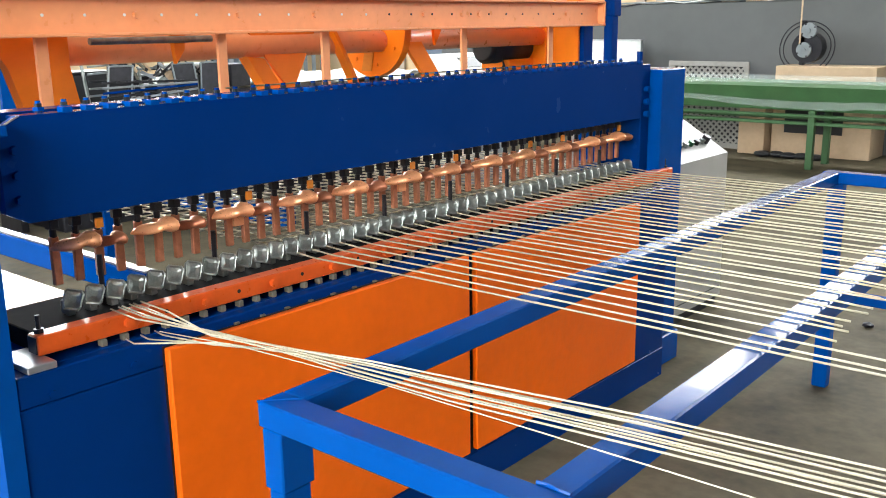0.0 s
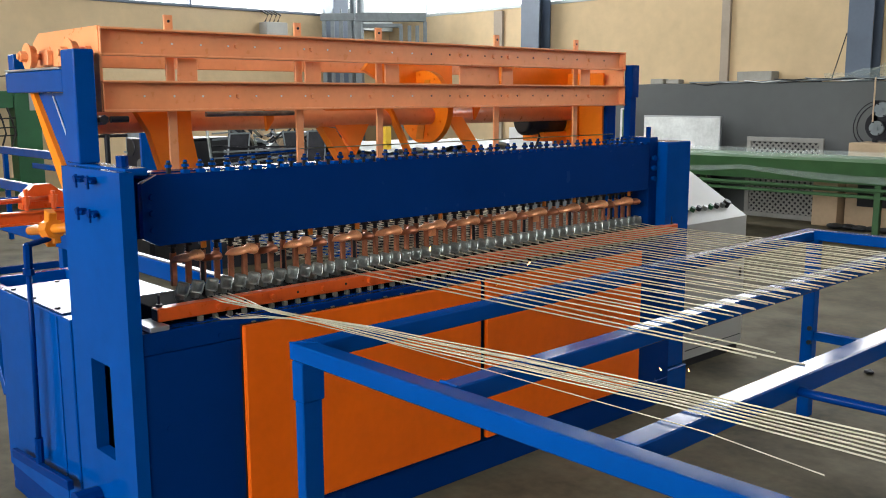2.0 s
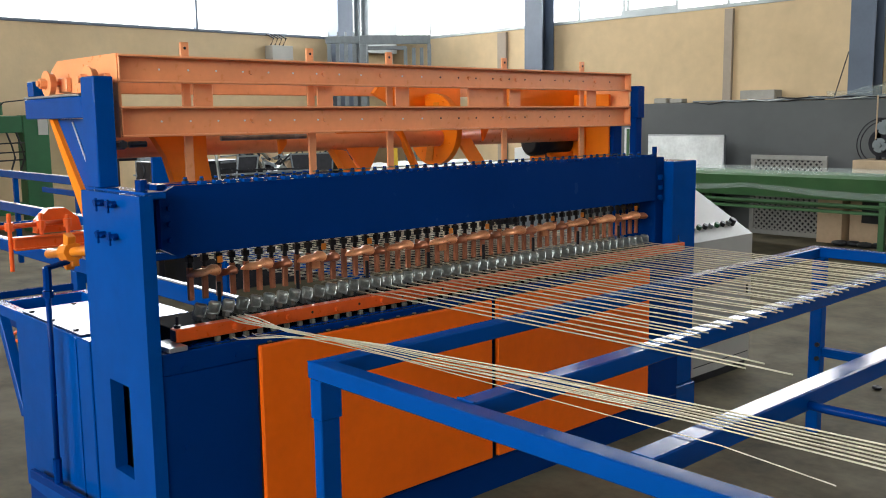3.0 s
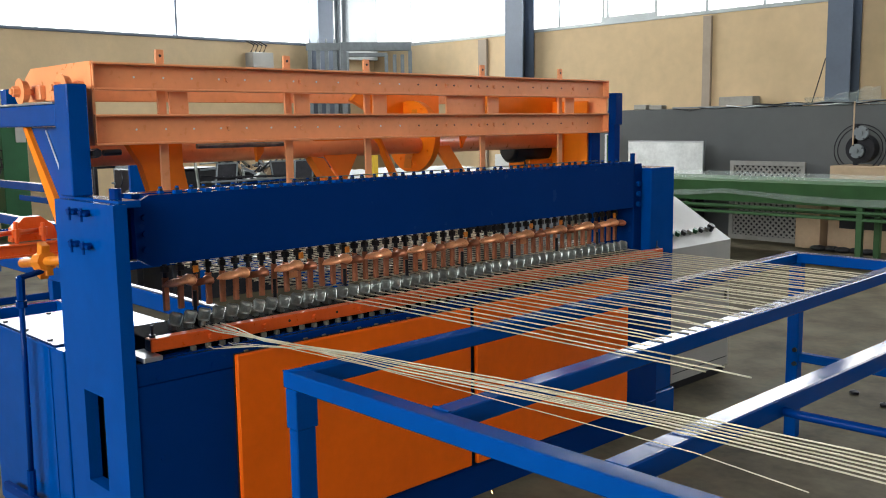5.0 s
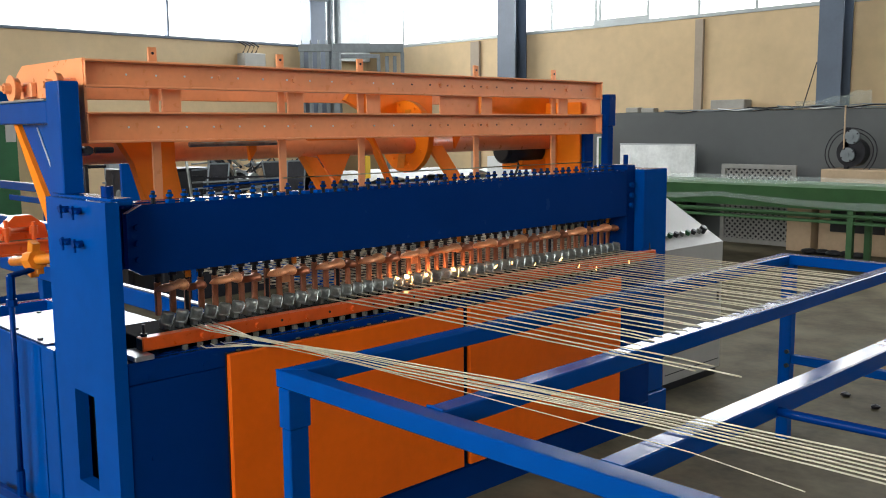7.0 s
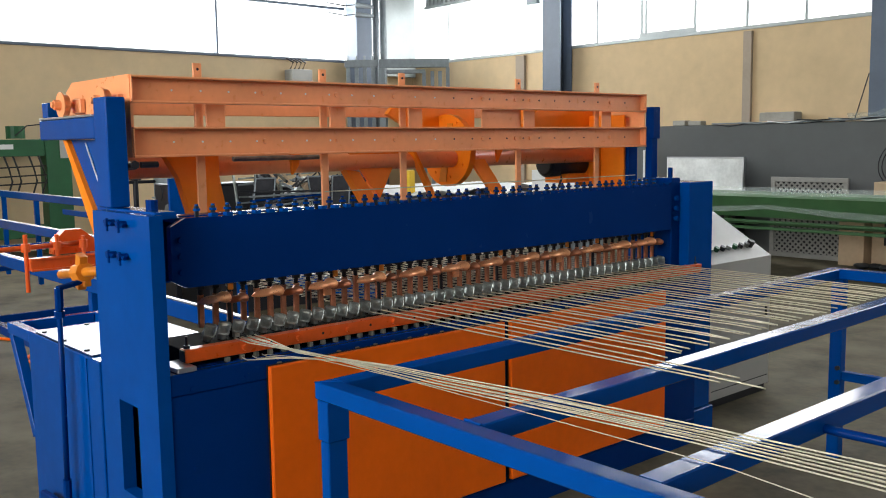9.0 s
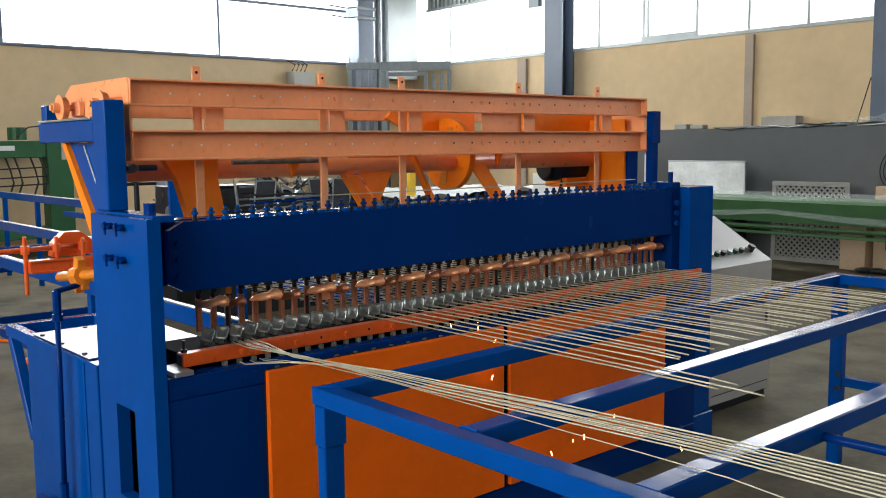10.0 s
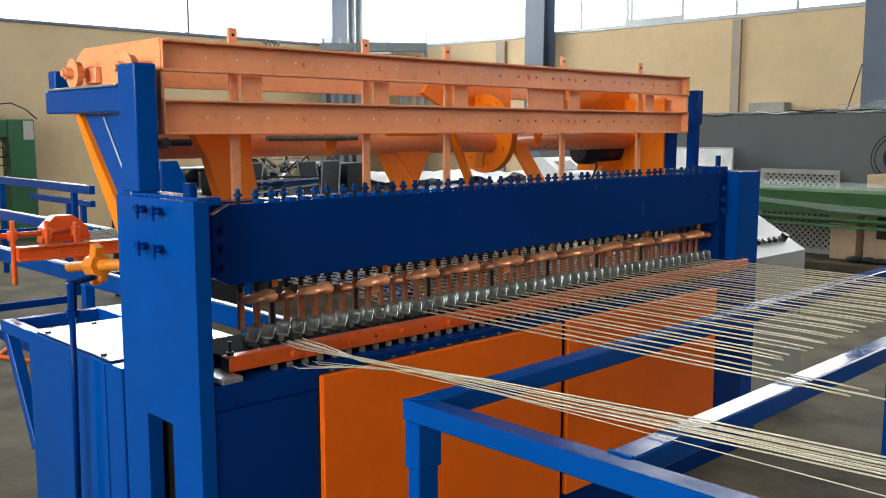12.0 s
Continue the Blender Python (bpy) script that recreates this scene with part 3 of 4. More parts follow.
def braid(y, length, z, lift, r):
    """A flexible copper strap that bows out to the front and ends in a round lobe."""
    bm = bmesh.new()
    shape = (0.25, 0.7, 1.0, 1.1, 1.0, 0.85, 0.8, 1.05, 1.2, 1.0, 0.4)
    rings = []
    for i, w in enumerate(shape):
        s = i / (len(shape) - 1)
        c = Vector((-0.185 + 0.07 * math.sin(s * 2.2), y + length * s, z + lift * s + 0.010 * math.sin(s * 3.1)))
        rings.append([bm.verts.new(c + Vector((1.35 * r * w * math.cos(a), 0.25 * r * w * math.cos(a), (0.5 + 0.4 * s * s) * r * w * math.sin(a)))) for a in np.linspace(0, math.tau, 10, endpoint=False)])
    for a, b in zip(rings, rings[1:]):
        for k in range(10):
            bm.faces.new((a[k], a[(k + 1) % 10], b[(k + 1) % 10], b[k]))
    bm.faces.new(rings[0][::-1])
    bm.faces.new(rings[-1])
    bmesh.ops.recalc_face_normals(bm, faces=bm.faces)
    return bm


def upper_electrodes():
    t = thing("upper_electrode_row", (-0.19, 1.6, 1.12), "row of copper welding electrodes with flexible straps", "electrodes")
    random.seed(7)
    bar = mesh_of("copper_bar", box(-0.008, 0.008, -0.0115, 0.0115, -0.03, 0.1, bevel=0.002), COPPERD, (0, 0, 0))
    bm = rod((0, 0, 0.098), (0, 0, 0.445), 0.0095, n=8)
    box(-0.013, 0.013, -0.013, 0.013, 0.12, 0.145, bm, bevel=0.002)
    holder = mesh_of("holder_rod", bm, DARK, (0, 0, 0))
    bm = rod((0, 0, 0.413), (0, 0, 0.452), 0.0075, n=8)
    rod((0, 0, 0.426), (0, 0, 0.436), 0.016, bm, n=6)
    pin = mesh_of("holder_nut", bm, BLUED, (0, 0, 0))
    pinb = pin.copy()
    pinb.materials[0] = BLUE
    for k in range(COUNT):
        y = Y0 + 0.012 + PITCH * k
        base = pose(0, (y - 1.6) * UNIT, 0.0, random.uniform(-1, 1), random.uniform(-1, 1), random.uniform(-12, 12))
        for name, me in (("copper_bar", bar), ("holder_rod", holder), ("holder_nut", pinb if k > 43 or k < 9 else pin)):
            ob = new(name, me)
            ob.parent = t
            ob.matrix_basis = base
    for g in range(12):
        y = Y0 + 4 * PITCH * g
        part("copper_strap", braid(y + random.uniform(-0.012, 0.012), 0.098 + random.uniform(-0.012, 0.008), 1.188, 0.022, 0.026), COPPER, t, smooth=True)
        part("copper_strap", braid(y + 0.125 + random.uniform(-0.012, 0.012), 0.052, 1.178, 0.022, 0.022), COPPERD, t, smooth=True)
        if g % 3 != 1:
            part("insulator_tab", box(-0.135, -0.125, y + 0.10, y + 0.122, 1.235, 1.262, bevel=0.002), YELLOWP, t, "amber insulating tab")
        if g in (2, 5, 8):
            part("copper_plate", box(-0.183, -0.171, y + 0.08, y + 0.12, 1.15, 1.21, bevel=0.002), COPPER, t)
    return t


ELEC = upper_electrodes()


def ram():
    t = thing("welding_ram", (-0.19, 1.6, 1.28), "heavy shade-darkened blue welding ram beam with bolt lugs", "beam")
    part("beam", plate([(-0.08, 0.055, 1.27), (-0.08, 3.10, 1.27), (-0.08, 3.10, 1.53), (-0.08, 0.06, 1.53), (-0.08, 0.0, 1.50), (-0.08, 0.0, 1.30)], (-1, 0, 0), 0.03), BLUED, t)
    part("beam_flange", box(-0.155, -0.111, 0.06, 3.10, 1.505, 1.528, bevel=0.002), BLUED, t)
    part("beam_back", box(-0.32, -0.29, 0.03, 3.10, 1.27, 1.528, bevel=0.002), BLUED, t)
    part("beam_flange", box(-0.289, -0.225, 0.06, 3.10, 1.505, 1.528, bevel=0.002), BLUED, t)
    part("end_edge", beam((-0.078, 0.0, 1.502), (-0.078, 0.058, 1.5315), 0.004, 0.004), ALU, t, "thin bright edge")
    for k in range(COUNT):
        y = Y0 + 0.03 + PITCH * k
        part("lug", box(-0.105, -0.0795 + 0.002, y - 0.014, y + 0.014, 1.5285, 1.543, bevel=0.002), BLUE if k < 14 else BLUED, t)
    for z in (1.33, 1.39, 1.45):
        part("bolt", rod((-0.08, 0.035, z), (-0.066, 0.035, z), 0.012, n=6), BLUED, t)
    return t


RAM = ram()

# ---- wires ----
WR = 0.0027
WY0, NW = 0.915, 36


def wire_mesh():
    t = thing("wire_mesh", (0, 2, 1.07), "welded galvanised wire mesh with long loose feed wires", "wire mesh")
    random.seed(11)
    extra = {0: 0.31, 1: 0.44, 2: 0.32}
    for k in range(NW):
        y = WY0 + 0.0605 * k + random.uniform(-0.008, 0.008)
        end = 1.505 + extra.get(k, random.uniform(-0.015, 0.012) - 0.0009 * k)
        bend = random.uniform(-0.02, 0.02)
        yb = WY0 + 0.0618 * k
        pts = [(-3.6, yb, 1.078), (-0.3, yb, 1.078), (-0.02, yb, 1.06 + WR), (0.4, (yb + y) / 2 + bend * 0.3, 1.069), (0.8, y + bend * 0.3, 1.0715), (end - 0.1, y + bend, 1.0725), (end, y + bend, 1.071 + random.uniform(-0.004, 0.003))]
        part("wire", sweep(pts, WR, n=6), WIRE, t, smooth=True)
    for k in range(50):
        x = -0.255 - 0.065 * k
        part("cross_wire", rod((x, 0.87, 1.083), (x, 3.12, 1.083), WR, n=6), WIRE, t)
    return t


MESH = wire_mesh()


def cross_wire():
    ob = solid("cross_wire", rod((0, 0.87, 1.083), (0, 3.12, 1.083), WR, n=6), WIRE, (0, 2, 1.083), "single galvanised cross wire to be welded", "wire", group="cross wires")
    return ob


CROSS = [cross_wire() for _ in range(5)]


def loose_bundle():
    t = thing("loose_wire_bundle", (1, 0.35, 1.07), "sagging bundle of loose galvanised wires on the table", "wires")
    random.seed(3)
    for k in range(9):
        low = k in (1, 4, 7)
        side = (k - 4) / 4
        swap = random.uniform(-0.35, 0.35)
        y0 = (0.225 + 0.011 * k) if not low else 0.20 + 0.014 * k
        z0 = 1.058 + WR if not low else 0.998
        lift = 0.0035 * (k % 3)
        pts = [(-0.05 if not low else 0.03, y0, z0), (0.08, y0 - 0.008, z0 + 0.001), (0.35, 0.258 - 0.012 * side, (1.064 if not low else 1.04) + lift), (0.63, 0.286 + 0.016 * (side * 0.5 + swap), 1.070 + lift),
               (0.80, 0.306 + 0.028 * (side + swap), 1.0725 + lift), (1.05, 0.335 + 0.042 * (side + 0.7 * swap), 1.072 + lift), (1.394, 0.388 + 0.052 * (side + 0.5 * swap), 1.0725 + lift), (1.89, 0.447 + 0.056 * side, 1.073 + lift),
               (2.3, 0.482 + 0.066 * side, 1.070 + lift), (3.2, 0.56 + 0.1 * side, 1.055), (4.3, 0.66 + 0.12 * side, 1.045)]
        part("wire", sweep(pts, WR * random.uniform(0.72, 0.85), n=6), WIRE, t, smooth=True)
    part("wire", sweep([(0.05, 0.30, 1.0), (0.45, 0.255, 1.06), (0.9, 0.27, 1.0725), (1.4, 0.28, 1.074), (1.81, 0.289, 1.074), (2.05, 0.298, 1.072), (2.32, 0.286, 1.06)], WR * 0.5, n=6), WIRE, t, "thin stray wire")
    return t


loose_bundle()

# ---- welding arc and sparks ----
ARC = bpy.data.materials.new("glowing weld")
ARC.use_nodes = True
ab = ARC.node_tree.nodes["Principled BSDF"]
ab.inputs["Base Color"].default_value = (0.9, 0.5, 0.2, 1)
ab.inputs["Emission Color"].default_value = (1, 0.42, 0.12, 1)
ab.inputs["Emission Strength"].default_value = 90
EMBER = ARC.copy()
EMBER.name = "glowing spark"
EMBER.node_tree.nodes["Principled BSDF"].inputs["Emission Strength"].default_value = 10


def weld_arc():
    t = thing("weld_arc", (-0.15, 0, 1.015), "glowing weld points travelling along the electrodes", "weld glow")
    random.seed(5)
    for k in range(9):
        y = (k - 4) * PITCH
        bm = bmesh.new()
        bmesh.ops.create_icosphere(bm, subdivisions=1, radius=0.007 + 0.004 * random.random(), matrix=Matrix.Translation((-0.15 + 0.012 * random.random(), y, 1.015 + 0.008 * random.random())))
        part("weld_point", bm, ARC, t)
    return t


ARCS = weld_arc()


def spark(k):
    r = 0.0018 + 0.0014 * random.random()
    bm = rod((-0.2, 1.5, 0.8 - 4 * r), (-0.2, 1.5, 0.8 + 4 * r), r, n=5)
    return solid("welding_spark", bm, EMBER, (-0.2, 1.5, 0.8), "small glowing welding spark", "spark", group="welding sparks")


random.seed(31)
SPARKS = [spark(k) for k in range(44)]

# ---- upper carriage ----


def channel(t, z0, z1):
    c = part("channel", box(-0.452, -0.442, 0.015, 3.287, z0 + 0.0005, z1 - 0.0005, bevel=0.001), ORANGEU, t)
    part("flange", box(-0.4415, -0.40, 0.017, 3.287, z1 - 0.009, z1, bevel=0.002), ORANGEU, c)
    part("flange", box(-0.4415, -0.40, 0.017, 3.287, z0, z0 + 0.009, bevel=0.002), ORANGEU, c)
    for y in (0.017, 3.28):
        part("end_stiffener", box(-0.4415, -0.402, y, y + 0.006, z0 + 0.0095, z1 - 0.0095, bevel=0.001), ORANGEU, c)
    zc = (z0 + z1) / 2
    for y in (0.62, 1.0, 1.336, 1.925, 2.17, 2.286, 2.979):
        part("bolt", rod((-0.442, y, zc), (-0.431, y, zc), 0.012, n=6), ORANGEU, c)
    # Studs stand in for small holes that show as light or dark dots.
    for k in range(24):
        y = 0.2 + 0.127 * k
        part("hole_stud", rod((-0.442, y, zc), (-0.4395, y, zc), 0.0045, n=8), WHITE if k < 12 else DARK, c)


def wheel(t, x, y, z):
    w = part("roller", rod((x, y - 0.012, z), (x, y + 0.012, z), 0.045, n=20), ORANGEU, t)
    part("roller_flange", rod((x, y - 0.018, z), (x, y - 0.0125, z), 0.055, n=20), ORANGEU, w)
    part("axle", rod((x, y - 0.055, z), (x, y + 0.1, z), 0.013, n=8), ORANGEU, w)
    part("axle_nut", rod((x, y - 0.045, z), (x, y - 0.0185, z), 0.022, n=6), ORANGEU, w)


def carriage():
    t = thing("upper_carriage", (-0.75, 1.65, 1.5), "orange painted steel channel carriage rolling on blue rails", "carriage")
    channel(t, 1.965, 2.072)
    channel(t, 1.752, 1.872)
    part("end_plate", plate([(-0.411, 0.013, 1.752), (-0.411, 0.013, 2.075), (-1.02, 0.013, 2.075), (-1.095, 0.013, 2.035), (-1.095, 0.013, 1.935), (-0.50, 0.013, 1.935), (-0.50, 0.013, 1.752)], (0, 1, 0), 0.012), ORANGEU, t)
    part("end_plate", box(-1.1, -0.411, 3.274, 3.286, 1.77, 2.07), ORANGEU, t)
    part("rear_channel", box(-1.1, -1.085, 0.027, 3.272, 1.94, 2.06), ORANGEU, t)
    for x in (-0.505, -0.945):
        wheel(t, x, -0.05, 1.975)
        wheel(t, x, 3.34, 1.975)
    for x in (-0.53, -0.93):
        part("wheel_bracket", box(x - 0.03, x + 0.06, -0.012, 0.0125, 1.94, 2.0), ORANGEU, t)
    part("side_screw", rod((-0.38, 0.03, 1.725), (-0.38, 0.10, 1.725), 0.012, n=8), DARK, t)
    part("side_screw", rod((-0.46, 0.0, 1.72), (-0.36, 0.0, 1.725), 0.018, n=6), DARK, t)
    for y in (0.335, 0.955, 1.42, 2.235, 2.905):
        part("strap", box(-0.49, -0.478, y - 0.019, y + 0.019, 1.5, 2.135, bevel=0.002), ORANGEU, t)
        part("spacer", box(-0.47, -0.46, y + 0.022, y + 0.11, 1.8725, 1.9645, bevel=0.002), ORANGEU, t)
        part("strap_hole", rod((-0.4785, y, 2.11), (-0.476, y, 2.11), 0.006, n=8), DARK, t)
    part("spacer", box(-0.46, -0.45, 1.93, 2.2, 1.8725, 1.9645, bevel=0.002), ORANGEU, t)
    part("torque_tube", rod((-0.75, 0.03, 1.705), (-0.75, 3.27, 1.705), 0.047, n=20), ORANGEU, t, smooth=True)
    part("thin_shaft", rod((-0.6, 0.55, 1.735), (-0.6, 1.0, 1.735), 0.011), STEEL, t)
    # drop arm near the end
    part("drop_arm", plate([(-0.62, 0.24, 1.76), (-0.62, 0.49, 1.76), (-0.62, 0.49, 1.66), (-0.62, 0.53, 1.45), (-0.62, 0.36, 1.45), (-0.62, 0.30, 1.66)], (-1, 0, 0), 0.05), ORANGEL, t)
    part("pointer", plate([(-0.62, 0.86, 1.755), (-0.62, 0.91, 1.755), (-0.62, 0.905, 1.70), (-0.62, 0.87, 1.655)], (-1, 0, 0), 0.02), ORANGEL, t)
    # V chute
    part("chute_face", plate([(-0.72, 1.26, 1.75), (-0.72, 1.6, 1.78), (-0.72, 1.455, 1.515), (-0.72, 1.38, 1.60)], (-1, 0, 0), 0.012), ORANGEL, t)
    part("chute_side", plate([(-0.70, 1.23, 1.665), (-0.70, 1.31, 1.655), (-0.70, 1.44, 1.47), (-0.70, 1.36, 1.47)], (-1, 0, 0), 0.06), ORANGEL, t)
    part("chute_side", plate([(-0.735, 1.6, 1.78), (-0.735, 1.455, 1.515), (-0.9, 1.455, 1.515), (-0.9, 1.6, 1.78)], (0, 1, 0.4), 0.012), ORANGEL, t)
    part("stay", beam((-0.7, 1.65, 1.76), (-0.7, 1.73, 1.62), 0.05, 0.02), ORANGEL, t)
    part("stay", beam((-0.7, 1.725, 1.63), (-0.7, 1.8, 1.49), 0.05, 0.02), ORANGEL, t)
    # drive disc
    d = part("drive_disc", rod((-0.80, 1.985, 1.75), (-0.80, 2.025, 1.75), 0.2, n=40), ORANGEL, t, "orange drive disc on the shaft")
    part("disc_web", plate([(-0.78, 1.979, 1.90), (-0.74, 1.979, 1.90), (-0.80, 1.979, 1.575), (-0.86, 1.979, 1.575)], (0, 1, 0), 0.005), YELLOWP, d)
    for k in range(8):
        a = k * math.tau / 8 + 0.2
        part("disc_bolt", rod((-0.80 + 0.165 * math.cos(a), 1.976, 1.765 + 0.165 * math.sin(a)), (-0.80 + 0.165 * math.cos(a), 1.9845, 1.765 + 0.165 * math.sin(a)), 0.008, n=6), ORANGEL, d)
    part("gear_cover", plate([(-0.86, 1.62, 1.95), (-0.86, 1.70, 2.03), (-0.86, 2.26, 2.03), (-0.86, 2.26, 1.8), (-0.86, 1.95, 1.8), (-0.86, 1.80, 1.86)], (-1, 0, 0), 0.03), ORANGEL, t)
    part("stay_plate", plate([(-0.62, 2.0, 1.70), (-0.62, 2.11, 1.70), (-0.62, 2.30, 1.47), (-0.62, 2.20, 1.47)], (-1, 0, 0), 0.02), ORANGEL, t)
    part("stay_plate", plate([(-0.66, 2.24, 1.76), (-0.66, 2.30, 1.76), (-0.66, 2.25, 1.68)], (-1, 0, 0), 0.015), ORANGEL, t)
    # geared motor
    m = part("motor", rod((-0.86, 2.87, 1.65), (-0.86, 3.19, 1.65), 0.08, n=24), BLACK, t, "black electric motor", smooth=True)
    part("motor_cap", rod((-0.86, 2.845, 1.65), (-0.86, 2.87, 1.65), 0.06, n=24, r2=0.08), BLACK, m, smooth=True)
    part("terminal_box", box(-0.84, -0.76, 2.98, 3.08, 1.71, 1.755, bevel=0.005), BLACK, m)
    part("cable", sweep([(-0.80, 2.93, 1.62), (-0.79, 2.94, 1.56), (-0.80, 2.92, 1.50), (-0.83, 2.88, 1.42)], 0.008), BLACK, m)
    part("motor_foot", box(-0.96, -0.78, 2.97, 3.2, 1.53, 1.588, bevel=0.004), ORANGEL, t)
    part("motor_plate", box(-0.90, -0.70, 3.19, 3.215, 1.5, 1.80, bevel=0.003), ORANGEL, t)
    part("motor_plate", box(-0.86, -0.52, 3.216, 3.235, 1.5, 1.95, bevel=0.003), ORANGEL, t)
    part("hood", plate([(-0.8, 2.62, 1.9), (-0.8, 2.75, 2.0), (-0.8, 3.25, 2.0), (-0.8, 3.25, 1.86), (-0.8, 2.62, 1.86)], (-1, 0, 0), 0.2), ORANGEL, t)
    return t


carriage()
# ---- behind the machine ----


def rear_table():
    t = thing("rear_mesh_table", (-5, 2, 0), "long blue steel runout table for finished mesh", "table")
    for y, z in ((0.60, 1.0), (1.62, 1.0), (2.5, 1.2)):
        r = part("rail", box(-12.6 if y > 2 else -9.6, -0.47 if y < 1 else -1.0 if y < 2 else -6.9, y, y + 0.06, z - 0.09, z, bevel=0.004), BLUE, t)
        # Bright metal strip stands for the white highlight along the rail top.
        part("rail_strip", box(-12.5 if y > 2 else -9.5, -0.5 if y < 1 else -1.1 if y < 2 else -7.0, y + 0.004, y + 0.03, z + 0.0005, z + 0.008, bevel=0.001), ALU, r)
    part("rail", box(-9.4, -7.6, 2.8, 2.86, 0.92, 0.99, bevel=0.004), BLUE, t)
    for x in (-2.6, -5.4, -9.0):
        for y in (0.602, 1.622):
            part("leg", box(x, x + 0.06, y, y + 0.056, 0, 0.909, bevel=0.004), BLUE, t)
        part("tie", box(x + 0.005, x + 0.055, 0.659, 1.6205, 0.30, 0.36, bevel=0.004), BLUED, t)
        part("tie", box(x + 0.005, x + 0.055, 0.661, 1.6205, 0.915, 0.965, bevel=0.004), BLUED, t)
    for x in (-12.0, -11.0, -9.6, -7.4):
        part("leg", box(x, x + 0.06, 2.502, 2.558, 0, 1.109, bevel=0.004), BLUE, t)
    part("tie", box(-8.995, -8.945, 1.6785, 2.801, 0.30, 0.36, bevel=0.004), BLUED, t)
    for x in (-8.3, -7.9):
        part("leg", box(x, x + 0.06, 2.802, 2.858, 0, 0.919, bevel=0.004), BLUE, t)
    part("low_rail", box(-8.6, -0.9, 0.40, 0.46, 0.5, 0.56, bevel=0.004), BLUED, t)
    return t


rear_table()


def puller():
    t = thing("mesh_puller", (-2.7, 1.8, 0.95), "orange mesh pulling carriage across the runout table", "carriage")
    b = part("beam", box(-2.74, -2.66, 0.225, 3.3, 1.06, 1.135, bevel=0.004), RED, t)
    part("beam_lip", box(-2.66, -2.64, 0.225, 3.3, 1.125, 1.137, bevel=0.002), RED, b)
    part("beam_lip", box(-2.66, -2.64, 0.225, 3.3, 1.058, 1.07, bevel=0.002), RED, b)
    part("shaft", rod((-2.72, -0.3, 1.19), (-2.72, 0.55, 1.205), 0.016), RED, t, smooth=True)
    for y, z0, z1 in ((0.215, 0.93, 1.28), (0.40, 1.137, 1.27), (0.56, 1.137, 1.25)):
        h = part("handle", rod((-2.70, y, z0), (-2.70, y, z1), 0.013), RED, t)
        part("collar", rod((-2.70, y, 1.175), (-2.70, y, 1.225), 0.027, n=10), RED, h)
    part("gear_housing", plate([(-2.78, 0.40, 1.137), (-2.78, 0.68, 1.137), (-2.78, 0.66, 1.22), (-2.78, 0.58, 1.285), (-2.78, 0.48, 1.285), (-2.78, 0.41, 1.22)], (-1, 0, 0), 0.08), RED, t)
    part("runner", box(-2.80, -2.6, 0.58, 0.68, 1.008, 1.057), RED, t)
    part("runner", box(-2.80, -2.6, 1.6, 1.7, 1.008, 1.057), RED, t)
    t.location.y += 0.07 * UNIT
    return t


puller()


def back_plate():
    t = thing("blue_gusset", (-3.6, 1.7, 1.009), "blue triangular steel bracket on the runout table", "bracket")
    part("web", plate([(-3.6, 1.63, 1.009), (-3.6, 1.63, 1.55), (-3.6, 1.75, 1.55), (-3.6, 2.0, 1.009)], (-1, 0, 0), 0.03), BLUE, t)


back_plate()


def green_press():
    t = thing("green_press_frame", (-11, 2.2, 0), "dark green painted steel press frame with cables", "machine")
    part("post", box(-11.2, -10.9, 2.86, 3.22, 0, 1.95, bevel=0.01), GREEND, t)
    part("post", box(-11.2, -10.9, 0.9, 1.2, 0, 1.95, bevel=0.01), GREEND, t)
    part("beam", box(-11.2, -10.92, 1.2005, 2.8595, 1.66, 1.94, bevel=0.01), GREEND, t)
    part("beam", box(-11.2, -10.92, 1.2005, 2.8595, 0.3, 0.5, bevel=0.01), GREEND, t)
    part("control_plate", box(-10.899, -10.88, 3.06, 3.2, 1.62, 1.92), GREY, t)
    part("name_plate", box(-10.919, -10.91, 2.2, 2.42, 1.78, 1.86), WHITE, t)
    for k, y in enumerate((2.28, 2.4, 2.62, 2.75)):
        part("cable", sweep([(-10.9, y, 1.67), (-10.86, y + 0.05, 1.45), (-10.88, y + 0.09, 1.25), (-10.9, y + 0.02, 1.0)], 0.014), BLACK, t)
    for z in (1.22, 1.35, 1.5):
        part("hose", sweep([(-10.95, 1.2, z), (-10.85, 1.9, z - 0.03), (-10.9, 2.86, z)], 0.013), BLACK, t)
    part("motor", rod((-11.05, 2.5, 1.955), (-11.05, 2.5, 2.16), 0.13, n=16), GREEND, t)
    t.location = Vector((-13.15, 3.07, 0)) * UNIT
    t.scale = (1.1, 1.15, 1.0)
    part("cable_loop", sweep([(-10.9, 2.45, 2.0), (-10.85, 2.6, 2.16), (-10.85, 2.9, 2.2), (-10.85, 3.1, 2.1), (-10.87, 3.25, 1.95)], 0.012), BLACK, t)
    return t


green_press()


